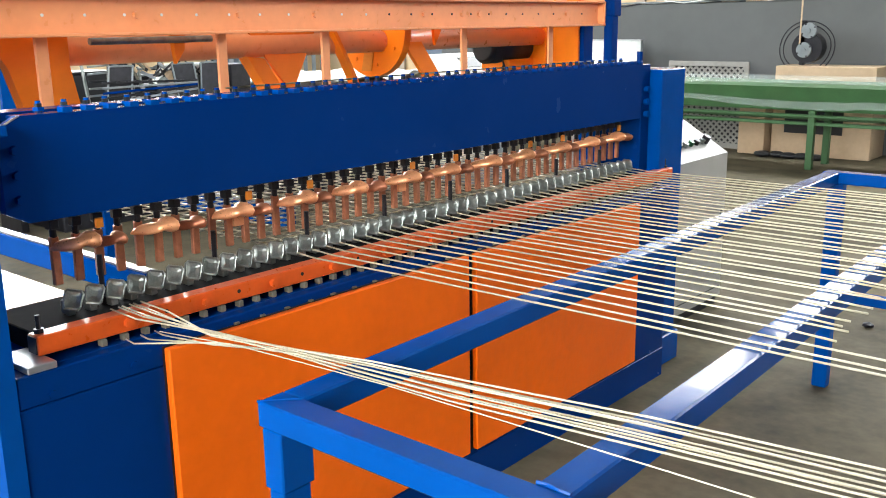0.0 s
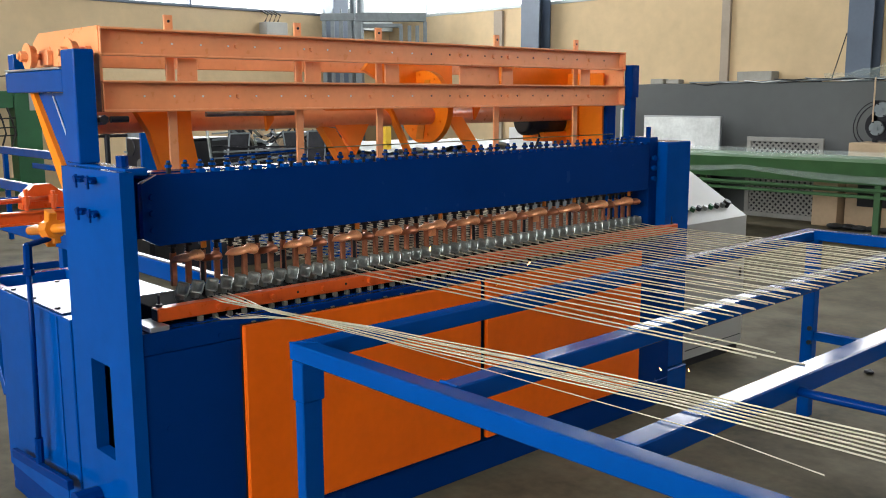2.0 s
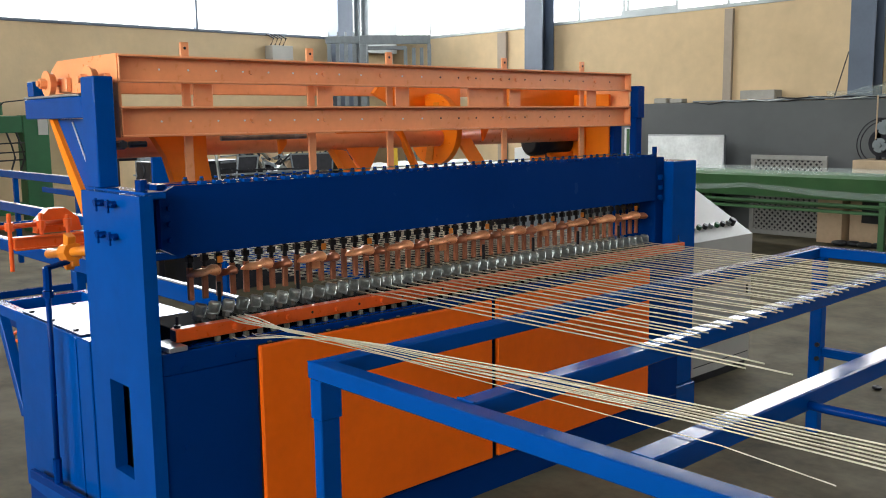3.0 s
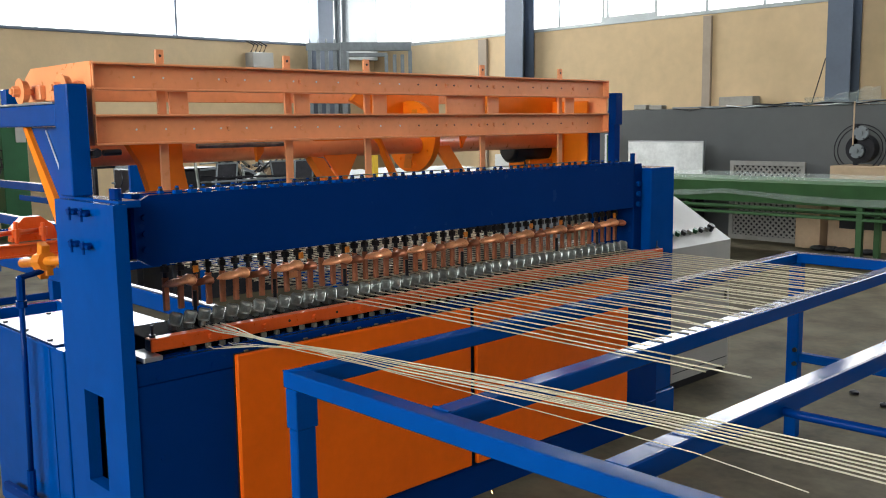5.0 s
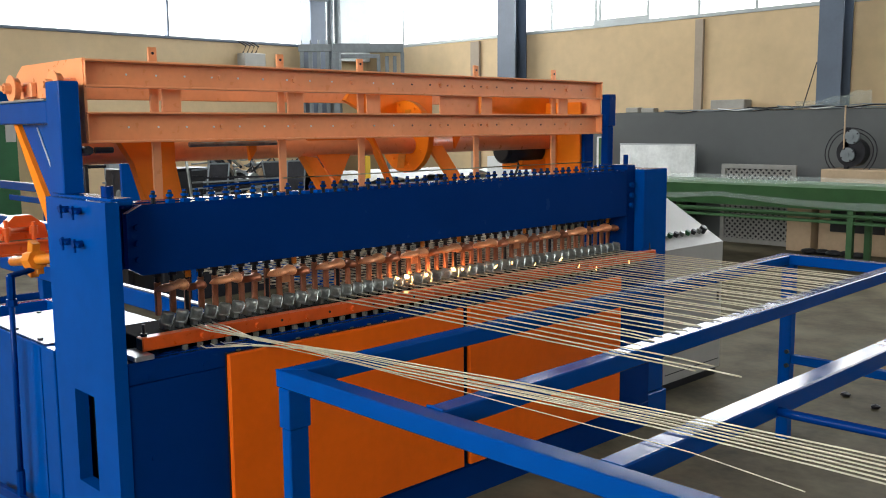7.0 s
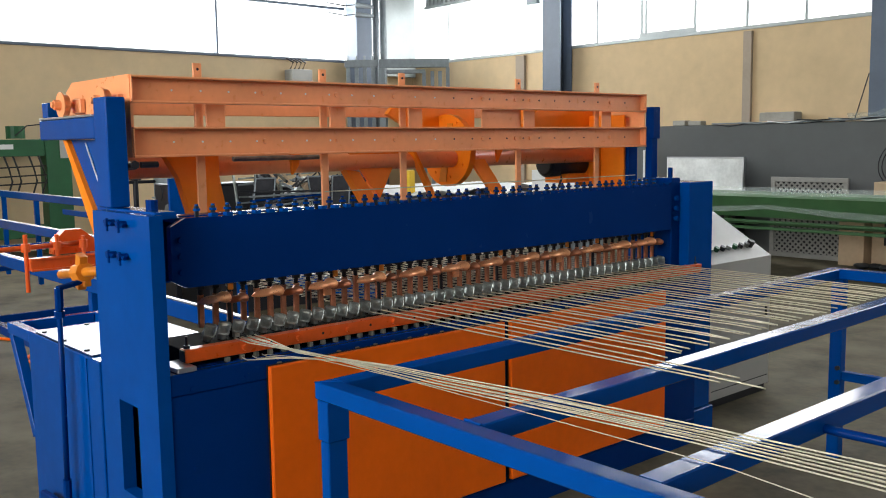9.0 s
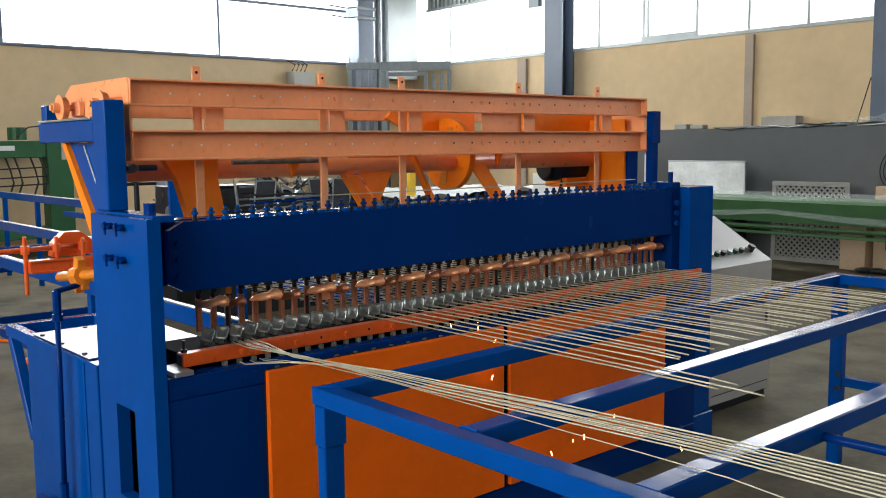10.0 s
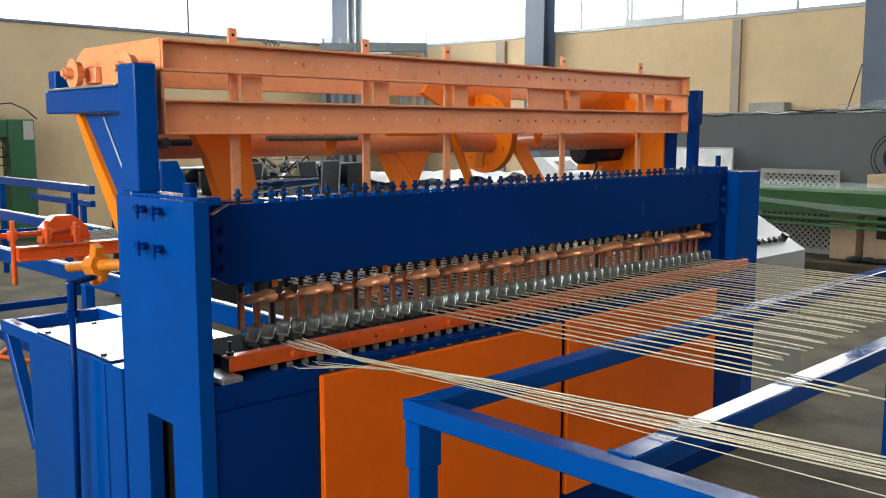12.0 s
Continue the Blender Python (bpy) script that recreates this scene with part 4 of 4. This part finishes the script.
def machine_parts_rack():
    """Grey frames, drums and shafts standing behind the welder."""
    t = thing("wire_straightener", (-6.2, 4.2, 0), "grey oily wire straightening machine with rolls and frames", "machine")
    random.seed(21)
    part("base", box(-6.8, -5.7, 3.0, 5.2, 0, 0.75, bevel=0.01), DARK, t)
    part("deck", box(-6.9, -5.6, 2.9, 5.3, 0.752, 0.82, bevel=0.01), GALV, t)
    part("roll", rod((-6.3, 2.75, 1.30), (-6.3, 3.4, 1.30), 0.09), DARK, t, smooth=True)
    part("roll", rod((-6.1, 2.75, 1.12), (-6.1, 3.3, 1.12), 0.07), STEEL, t, smooth=True)
    part("roll_stand", box(-6.4, -6.0, 2.76, 2.83, 0, 1.4, bevel=0.006), DARK, t)
    for k in range(7):
        y = 3.45 + 0.14 * k
        a = random.uniform(-0.08, 0.08)
        part("frame_bar", beam((-5.8, y, 0.821), (-5.8 + a, y + a, 1.5 - 0.02 * k), 0.025, 0.025), STEEL, t)
        part("frame_bar", beam((-5.75, 3.4, 1.05 + 0.065 * k), (-5.75, 4.35, 1.07 + 0.06 * k + a), 0.018, 0.018), (STEEL, DARK, GALV)[k % 3], t)
    part("panel", plate([(-5.72, 3.55, 1.22), (-5.72, 3.83, 1.22), (-5.72, 3.87, 1.48), (-5.72, 3.62, 1.48)], (-1, 0, 0), 0.03), DARK, t)
    for k in range(6):
        y, z = 3.95 + 0.13 * k, 1.2 + 0.05 * (k % 3)
        part("wheel", rod((-5.7, y, z), (-5.62, y, z), 0.075, n=14), (DARK, STEEL, CARD)[k % 3], t)
        part("hose", sweep([(-5.7, y, z + 0.07), (-5.6, y + 0.1, z + 0.2), (-5.68, y + 0.22, z + 0.05)], 0.012), BLACK, t)
    for k, (y0, y1, z1, x) in enumerate(((2.9, 3.32, 1.22, -6.75), (3.36, 3.9, 1.36, -6.6), (3.94, 4.4, 1.30, -6.7), (4.62, 5.25, 1.34, -6.6))):
        part("housing", box(x, x + 0.42, y0, y1, 0.822, z1, bevel=0.015), (DARK, BLACK)[k % 2], t)
        part("housing_lid", box(x - 0.02, x + 0.44, y0 - 0.02, y1 + 0.02, z1 + 0.001, z1 + 0.02, bevel=0.004), (GALV, DARK)[k % 2], t)
    for k, (y, lean) in enumerate(((3.46, 0.06), (4.22, -0.05), (4.46, 0.04))):
        f = part("screen", plate([(-5.58, y, 1.08), (-5.58, y + 0.24, 1.08), (-5.60, y + 0.24 + lean, 1.44), (-5.60, y + lean, 1.44)], (-1, 0, 0), 0.02), DARK, t)
        for a, b in (((-5.575, y, 1.08), (-5.595, y + lean, 1.44)), ((-5.575, y + 0.24, 1.08), (-5.595, y + 0.24 + lean, 1.44)), ((-5.595, y + lean, 1.44), (-5.595, y + 0.24 + lean, 1.44))):
            part("screen_edge", rod(a, b, 0.009, n=6), GALV, f)
    for k in range(14):
        y, z = 3.72 + 0.036 * k, 1.36 + 0.05 * random.random()
        part("offcut", beam((-5.7, y, z), (-5.62 - 0.1 * random.random(), y + random.uniform(-0.18, 0.18), z + random.uniform(-0.1, 0.14)), 0.014, 0.03), (CARD, GALV, DARK, DULL)[k % 4], t)
    for k in range(5):
        part("tie_bar", beam((-5.56, 3.42, 1.12 + 0.045 * k), (-5.56, 4.42, 1.2 + 0.02 * k), 0.014, 0.02), (GALV, DARK, BLUED)[k % 3], t)
    part("drum", rod((-6.0, 4.75, 0.825), (-6.0, 4.75, 1.42), 0.2, n=20), GALV, t, smooth=True)
    part("cover", box(-6.2, -5.75, 4.42, 4.6, 0.822, 1.42, bevel=0.01), GREY, t)
    part("guard", box(-6.25, -5.8, 5.0, 5.25, 0.822, 1.40, bevel=0.01), DARK, t)
    return t


machine_parts_rack()


def valve_post():
    t = thing("grey_pump", (-6.6, 3.37, 0), "grey upright pump unit beside the green frame", "pump")
    part("body", rod((-7.0, 3.2, 0), (-7.0, 3.2, 1.55), 0.17, n=16), GALV, t)
    part("pipe", sweep([(-7.0, 2.65, 1.40), (-7.0, 3.0, 1.40), (-7.0, 3.03, 1.40)], 0.02), DARK, t)
    part("valve", box(-7.05, -6.95, 2.75, 2.85, 1.42, 1.52), DARK, t)
    part("stand_pipe", rod((-7.0, 2.8, 0), (-7.0, 2.8, 1.42), 0.03), DARK, t)


valve_post()


def sheet_stack():
    t = thing("sheet_stack", (-6.3, 6.8, 0), "pile of pale metal sheets under clear film", "sheets")
    part("pallet", box(-7.2, -5.4, 5.5, 8.4, 0, 0.6, bevel=0.01), DARK, t)
    for k in range(6):
        part("sheet", box(-7.15 + 0.02 * k, -5.45 - 0.03 * (k % 3), 5.55 + 0.05 * (k % 2), 8.35 - 0.04 * (k % 3), 0.602 + 0.09 * k, 0.68 + 0.09 * k, bevel=0.006), (WHITE, ALU)[k % 2], t)
    bm = bmesh.new()
    bmesh.ops.create_grid(bm, x_segments=24, y_segments=36, size=0.5)
    for v in bm.verts:
        x, y = v.co.x * 1.9 - 6.3, v.co.y * 3.0 + 6.95
        v.co = (x, y, 1.19 + 0.10 * noise.noise((x * 2.2, y * 2.2, 0)) + 0.03 * noise.noise((x * 7, y * 7, 3)))
    part("film", bm, WHITE, t, "crumpled white plastic sheet", smooth=True)
    part("marker", box(-5.55, -5.47, 5.52, 5.6, 1.2, 1.47, bevel=0.005), mat("yellow cap", (0.8, 0.5, 0.03), 0.4), t)


sheet_stack()


def white_case():
    t = thing("white_case", (-4.6, 7.35, 0), "white equipment case with a small dark window", "case")
    part("stand", box(-4.85, -4.35, 7.05, 7.75, 0, 1.05, bevel=0.01), GALV, t)
    part("case", plate([(-4.35, 7.0, 1.052), (-4.35, 7.0, 1.26), (-4.6, 7.0, 1.44), (-4.88, 7.0, 1.44), (-4.88, 7.0, 1.052)], (0, 1, 0), 0.8), WHITE, t)
    part("window", plate([(-4.40, 7.12, 1.302), (-4.40, 7.42, 1.302), (-4.54, 7.42, 1.403), (-4.54, 7.12, 1.403)], (0.58, 0, 0.81), 0.006), BLACK, t, "small dark window")


white_case()


def galvanised_rack():
    t = thing("galvanised_rack", (-12, 10, 0), "tall grey galvanised stud frame rack in the hall corner", "rack")
    t.location, t.rotation_euler.z, t.scale.x = Vector((-12.6, 10.9, 0)) * UNIT, radians(51), 0.63
    part("top_beam", box(-12.45, -10.1, 9.95, 10.08, 3.38, 3.56, bevel=0.006), GALV, t)
    part("inner_beam", box(-12.2, -10.9, 9.97, 10.06, 3.26, 3.34, bevel=0.006), GALV, t)
    part("post", box(-12.45, -12.25, 9.94, 10.09, 0, 3.378, bevel=0.006), GALV, t)
    for x in (-10.9, -10.62, -10.36, -10.1):
        part("stud", box(x - 0.1, x + 0.02, 9.96, 10.07, 0, 3.3 if x < -10.2 else 3.378, bevel=0.004), GALV, t)
    part("top_beam", box(-13.6, -12.46, 9.98, 10.08, 3.40, 3.55, bevel=0.006), GALV, t)
    for k in range(4):
        x = -13.55 + 0.28 * k
        part("stud", box(x, x + 0.13, 9.99, 10.07, 0, 3.398, bevel=0.004), GALV, t)
        part("stud_end", rod((x + 0.06, 10.03, 3.551), (x + 0.06, 10.03, 3.64), 0.03, n=8), GALV, t)
    return t


galvanised_rack()


def cable_box():
    t = thing("switch_box", (-13.5, 8.9, 2.9), "pale grey wall switch box with drooping cables", "switch box")
    part("case", box(-13.898, -13.6, 9.05, 9.55, 2.9, 3.35, bevel=0.01), GREY, t)
    for k in range(4):
        part("cable", sweep([(-13.75, 9.1 + 0.1 * k, 3.35), (-13.7, 9.15 + 0.1 * k, 3.5), (-13.85, 9.05 + 0.1 * k, 3.6)], 0.018), BLACK, t)


cable_box()

# ---- along the far wall ----


def control_desk():
    t = thing("control_desk", (-0.6, 4.17, 0), "light grey sloping control desk with push buttons", "control desk")
    part("case", plate([(-0.25, 3.80, 0.06), (-0.25, 3.80, 0.975), (-0.72, 3.80, 1.26), (-0.95, 3.80, 1.26), (-0.95, 3.80, 0.06)], (0, 1, 0), 0.74), GREY, t)
    part("plinth", box(-0.93, -0.27, 3.82, 4.52, 0, 0.058, bevel=0), DARK, t)
    part("seam", box(-0.2495, -0.248, 3.82, 4.52, 0.118, 0.124, bevel=0), DARK, t)
    part("lock", box(-0.2495, -0.24, 4.47, 4.49, 0.55, 0.62, bevel=0.002), BLACK, t)
    n = Vector((0.285, 0, 0.47)).normalized()
    for k in range(8):
        p = Vector((-0.36, 3.86 + 0.075 * k, 1.0417))
        part("button", rod(p - n * 0.002, p + n * 0.028, 0.019, n=10), (BLACK, STEEL, GREEND)[k % 3], t)
    p = Vector((-0.58, 4.05, 1.1751))
    e = part("emergency_stop", rod(p - n * 0.002, p + n * 0.02, 0.03, n=14), WHITE, t)
    part("stop_cap", rod(p + n * 0.02, p + n * 0.05, 0.033, n=14), mat("red plastic", (0.6, 0.03, 0.02), 0.4), e, "red emergency stop cap")
    p = Vector((-0.36, 4.43, 1.0417))
    part("selector", rod(p - n * 0.002, p + n * 0.045, 0.026, n=10), BLACK, t)
    return t


control_desk()


def green_bench():
    t = thing("green_bench", (-1.5, 10.6, 0), "long green steel bench draped with clear plastic film", "bench")
    part("trough", plate([(-6.2, 10.25, 0.985), (-6.2, 11.0, 1.02), (-6.2, 11.0, 0.72), (-6.2, 10.35, 0.70)], (1, 0, 0), 9.2), GREEN, t)
    part("apron", box(-6.1, 2.95, 10.30, 10.34, 0.625, 0.66, bevel=0.004), GREEN, t)
    part("under_rail", box(-6.1, 2.95, 10.32, 10.38, 0.53, 0.57, bevel=0.004), GREEN, t)
    part("under_rail", box(-6.1, 2.95, 10.90, 10.96, 0.54, 0.60, bevel=0.004), GREEN, t)
    for x in (-4.55, -1.72, 1.2):
        for y in (10.325, 10.90):
            part("leg", box(x - 0.04, x + 0.04, y - 0.01, y + 0.06, 0, 0.705, bevel=0.004), GREEN, t)
    bm = bmesh.new()
    bmesh.ops.create_grid(bm, x_segments=60, y_segments=10, size=0.5)
    for v in bm.verts:
        u, w = v.co.x + 0.5, v.co.y + 0.5
        x = -6.0 + 8.5 * u
        sag = 0.10 * abs(math.sin(x * 0.9)) * (1 - w)
        v.co = (x, 10.22 + 0.75 * w + 0.02 * noise.noise((x * 3, w * 4, 0)), 1.03 + 0.05 * w - sag - 0.2 * (1 - w) ** 3 + 0.02 * noise.noise((x * 4, w * 5, 2)))
    part("film", bm, FILM, t, "clear crumpled plastic film", smooth=True)
    return t


green_bench()


def grille():
    t = thing("perforated_panel", (-3.7, 11.7, 0), "pale perforated metal panel leaning on the wall", "panel")
    x0, x1, y, z1 = -4.27, -3.07, 11.66, 1.205
    for z in (0.0, 1.135):
        part("frame_bar", box(x0, x1, y - 0.02, y + 0.02, z, z + 0.07, bevel=0.004), MESHY, t)
    for x in (x0, x1 - 0.07):
        part("frame_bar", box(x, x + 0.07, y - 0.019, y + 0.019, 0.0705, 1.1345, bevel=0.004), MESHY, t)
    # Black sheet added to give the shade seen through the holes.
    part("backing", box(x0 + 0.02, x1 - 0.02, y + 0.05, y + 0.06, 0.02, 1.17, bevel=0), BLACK, t, "black sheet for the shade behind the panel")
    w, h, n = x1 - x0 - 0.14, 1.064, 0
    for s in (1, -1):
        k = -24
        while k < 26:
            c = k * 0.088
            # clip the diagonal x = c + s * z against the opening
            lo, hi = 0.0, h
            if s > 0:
                lo, hi = max(lo, -c), min(hi, w - c)
            else:
                lo, hi = max(lo, c - w), min(hi, c)
            if hi - lo > 0.03:
                a = (x0 + 0.07 + c + s * lo, y + (0.004 if s > 0 else -0.004), 0.07 + lo)
                b = (x0 + 0.07 + c + s * hi, y + (0.004 if s > 0 else -0.004), 0.07 + hi)
                part("lattice_bar", beam(a, b, 0.012, 0.026, bevel=0), MESHY, t)
            k += 1
    return t


grille()


def leaning_panel():
    t = thing("weathered_sheet", (-5.5, 11.7, 0), "pale weathered metal sheet propped against the wall", "sheet")
    part("sheet", box(-6.15, -4.74, 11.62, 11.66, 0.9, 1.48, bevel=0.004), STONE, t)
    part("rim", box(-6.15, -4.74, 11.61, 11.665, 1.4805, 1.505, bevel=0.003), ALU, t)
    part("rim", box(-4.7395, -4.715, 11.61, 11.665, 0.9, 1.505, bevel=0.003), ALU, t)
    part("trestle", box(-6.1, -4.85, 11.63, 11.90, 0, 0.899, bevel=0.004), DARK, t)
    part("side_frame", box(-6.55, -6.32, 11.5, 11.55, 0, 1.62, bevel=0.004), STONE, t)
    part("side_stripe", box(-6.50, -6.44, 11.494, 11.499, 0.05, 1.6, bevel=0), GREEN, t)


leaning_panel()


def crates():
    t = thing("plywood_crate", (-2.4, 11.7, 0), "large beige plywood crate by the wall", "crate")
    part("body", box(-2.62, -1.35, 11.45, 12.05, 0.0, 1.17, bevel=0.006), CARD, t)
    part("label", box(-2.42, -2.22, 11.444, 11.449, 0.86, 0.96, bevel=0), WHITE, t, "white paper label")
    part("label_bar", box(-2.40, -2.24, 11.440, 11.4435, 0.93, 0.945, bevel=0), mat("red print", (0.5, 0.08, 0.05), 0.6), t)
    # No hole is cut: a black plate gives the opening's shade.
    part("opening", box(-2.45, -1.7, 11.44, 11.449, 0.30, 0.62, bevel=0), BLACK, t, "black plate standing for a shaded opening")
    u = thing("cardboard_box", (-2.85, 11.6, 0), "tall beige cardboard box on the floor", "box")
    part("body", box(-3.02, -2.66, 11.3, 11.62, 0, 0.98, bevel=0.006), CARD, u)
    part("flap", box(-3.02, -2.66, 11.28, 11.299, 0.66, 0.72, bevel=0), CARD, u)
    v = thing("black_bundle", (-2.3, 11.2, 0), "dark rags and cable heap on the floor", "rags")
    for k in range(5):
        bm = bmesh.new()
        bmesh.ops.create_icosphere(bm, subdivisions=2, radius=0.11, matrix=Matrix.Translation((-2.6 + 0.17 * k, 11.15 + 0.04 * (k % 2), 0.035)) @ Matrix.Diagonal((1.1, 0.8, 0.4, 1)))
        for vert in bm.verts:
            vert.co += Vector((0.02 * noise.noise(vert.co * 9), 0.02 * noise.noise(vert.co * 9 + Vector((3, 0, 0))), 0))
        part("rag", bm, BLACK, v, smooth=True)


crates()


def reel():
    t = thing("cable_reel", (-2.3, 11.75, 1.172), "grey flanged reel with coiled cables on the crate", "reel")
    part("stand", box(-2.42, -2.36, 11.72, 11.78, 1.172, 1.75, bevel=0.004), DARK, t)
    for x, z in ((-2.30, 1.62), (-2.35, 1.37)):
        f = part("flange", rod((x, 11.66, z), (x, 11.70, z), 0.1, n=20), GALV, t)
        part("hub", rod((x, 11.64, z), (x, 11.659, z), 0.03, n=12), GALV, f)
        for k in range(4):
            a = k * math.tau / 4 + 0.5
            part("flange_bolt", rod((x + 0.09 * math.cos(a), 11.65, z + 0.09 * math.sin(a)), (x + 0.09 * math.cos(a), 11.66, z + 0.09 * math.sin(a)), 0.012, n=6), DARK, f)
    for r in (0.36, 0.31):
        pts = [(-2.33 + r * math.cos(a), 11.72 + 0.02 * math.sin(3 * a), 1.40 + r * 0.95 * math.sin(a)) for a in np.linspace(-0.9, 4.0, 26)]
        part("cable_loop", sweep(pts, 0.008), DARK, t, smooth=True)
    part("drum", rod((-2.33, 11.72, 1.40), (-2.33, 11.9, 1.40), 0.2, n=24), DARK, t)
    part("drop_cord", sweep([(-2.42, 11.7, 2.06), (-2.42, 11.7, 1.3)], 0.012), CARD, t)


reel()


def floor_bits():
    random.seed(9)
    for x, y in ((0.9, 4.45), (0.65, 4.6), (1.9, 4.1), (2.2, 5.6), (1.2, 6.4)):
        bm = bmesh.new()
        bmesh.ops.create_icosphere(bm, subdivisions=1, radius=0.03, matrix=Matrix.Translation((x, y, 0.014)) @ Matrix.Diagonal((1.2, 0.8, 0.6, 1)))
        for v in bm.verts:
            v.co += Vector((random.uniform(-0.008, 0.008), random.uniform(-0.008, 0.008), 0))
        solid("metal_scrap", bm, DARK, (x, y, 0), "small dark scrap on the concrete floor", "scrap", group="floor scrap")
    solid("orange_hose", sweep([(-6.2, 1.0, 0.015), (-5.6, 1.3, 0.015), (-5.0, 0.9, 0.015), (-4.5, 1.15, 0.015), (-3.6, 0.6, 0.015)], 0.014), ORANGE, (-5, 1, 0), "thin orange hose lying on the concrete floor", "hose")
    solid("string", sweep([(1.96, 2.0, 0.004), (1.9, 1.86, 0.004), (1.93, 1.7, 0.004), (1.8, 1.55, 0.004)], 0.004), WIRE, (1.9, 1.8, 0), "short pale wire offcut on the floor", "offcut")


floor_bits()

# ---- movement ----
STEP = 0.065


def shift(ob, dx=0.0, dz=0.0):
    """The thing's own pose, moved along the feed and upwards, in plan units."""
    o = ORG[ob]
    return pose((o.x + dx) * UNIT, o.y * UNIT, (o.z + dz) * UNIT)


def held(rows):
    """Rows with a key at both ends of each rest, so that a rest stays at rest."""
    out = []
    for (t0, a), (t1, b) in zip(rows, rows[1:]):
        out.append((t0, a))
        if t1 - t0 > 0.3 and (a.translation - b.translation).length < 1e-6:
            out += [(t0 + 0.067, a), (t1 - 0.067, a)]
    return out + [rows[-1]]


def motions():
    # ram: (seconds, height above its welding position)
    lift = [(0, 0.045), (0.45, 0.045), (0.95, 0.0), (2.05, 0.0), (2.35, 0.045), (3.35, 0.045), (3.6, 0.0), (4.6, 0.0), (4.85, 0.03), (5.1, 0.045), (5.6, 0.045), (6.4, 0.0), (7.25, 0.0), (7.55, 0.045),
            (8.3, 0.045), (8.75, 0.0), (10.0, 0.0), (10.3, 0.045), (11.15, 0.045), (11.55, 0.0), (12, 0.0)]
    walk(RAM, held([(t, shift(RAM, 0, z)) for t, z in lift]))
    walk(ELEC, held([(t, shift(ELEC, 0, max(0.0, z - 0.018))) for t, z in lift]))
    # wires: one step towards the machine after each weld
    feed = [(0, 0), (2.25, 0), (2.7, 1), (4.7, 1), (5.15, 2), (7.4, 2), (7.85, 3), (10.2, 3), (10.7, 4), (12, 4)]
    walk(MESH, held([(t, shift(MESH, -STEP * n)) for t, n in feed]))
    # each cross wire drops on the weld line, then leaves with the mesh
    weld = -0.19
    drops = [(0.0, 0), (3.4, 1), (5.7, 2), (8.4, 3), (11.2, 4)]
    for ob, (t0, n0) in zip(CROSS, drops):
        o = ORG[ob]
        rows = []
        if t0 > 0:
            rows += [(0, shift(ob, -0.36, 0.5)), (t0, shift(ob, -0.36, 0.5)), (t0 + 0.3, shift(ob, weld, 0.0))]
        else:
            rows += [(0, shift(ob, weld, 0.0))]
        for t, n in feed:
            if n >= n0 and t > t0 + 0.3:
                rows.append((t, shift(ob, weld - STEP * (n - n0), 0.0)))
        walk(ob, held(rows))
    # the weld runs along the row from the far end, then rests inside the shelf
    welds = [(1.4, 1.9), (4.05, 4.5), (6.72, 7.15), (9.32, 9.75)]

    def glow(y, z):
        return pose(-0.15 * UNIT, y * UNIT, z * UNIT)

    rows = [(0, glow(2.85, 1.015))]
    for a, b in welds:
        rows += [(a - 0.1, glow(2.85, 1.015)), (a, glow(2.85, 1.092)), (b, glow(1.15, 1.092)), (b + 0.1, glow(1.15, 1.015))]
    rows.append((12, glow(1.15, 1.015)))
    walk(ARCS, held(rows))
    # sparks wait inside the bed, spray out with each weld and drop to the floor
    random.seed(17)
    shares = [6, 6, 12, 20]
    k = 0
    for (a, b), count in zip(welds, shares):
        for n in range(count):
            ob = SPARKS[k]
            k += 1
            s = (n + 0.5) / count
            t0, y0 = a + (b - a) * (0.15 + 0.85 * s), 2.85 - 1.7 * s
            vx, vy, vz = random.uniform(0.4, 1.5), random.uniform(-0.5, 0.5), random.uniform(0.2, 1.5)
            tilt = random.uniform(-50, 50)
            rest = pose(-0.2 * UNIT, y0 * UNIT, 0.8 * UNIT, 0, tilt, 0)
            rows = [(0, rest), (t0 - 0.07, rest)]
            dt, x, y, z = 0.0, -0.12, y0, 1.10
            for dt in (0.0, 0.1, 0.2, 0.3, 0.4, 0.5, 0.6):
                x, y, z = -0.1 + vx * dt, y0 + vy * dt, 1.10 + vz * dt - 6.0 * dt * dt
                if z < 0.03:
                    break
                rows.append((t0 + dt, pose(x * UNIT, y * UNIT, z * UNIT, 0, tilt, 0)))
            rows.append((t0 + dt + 0.05, pose(x * UNIT, y * UNIT, -0.05 * UNIT, 0, tilt, 0)))
            rows.append((12, pose(x * UNIT, y * UNIT, -0.05 * UNIT, 0, tilt, 0)))
            walk(ob, held(rows))


motions()
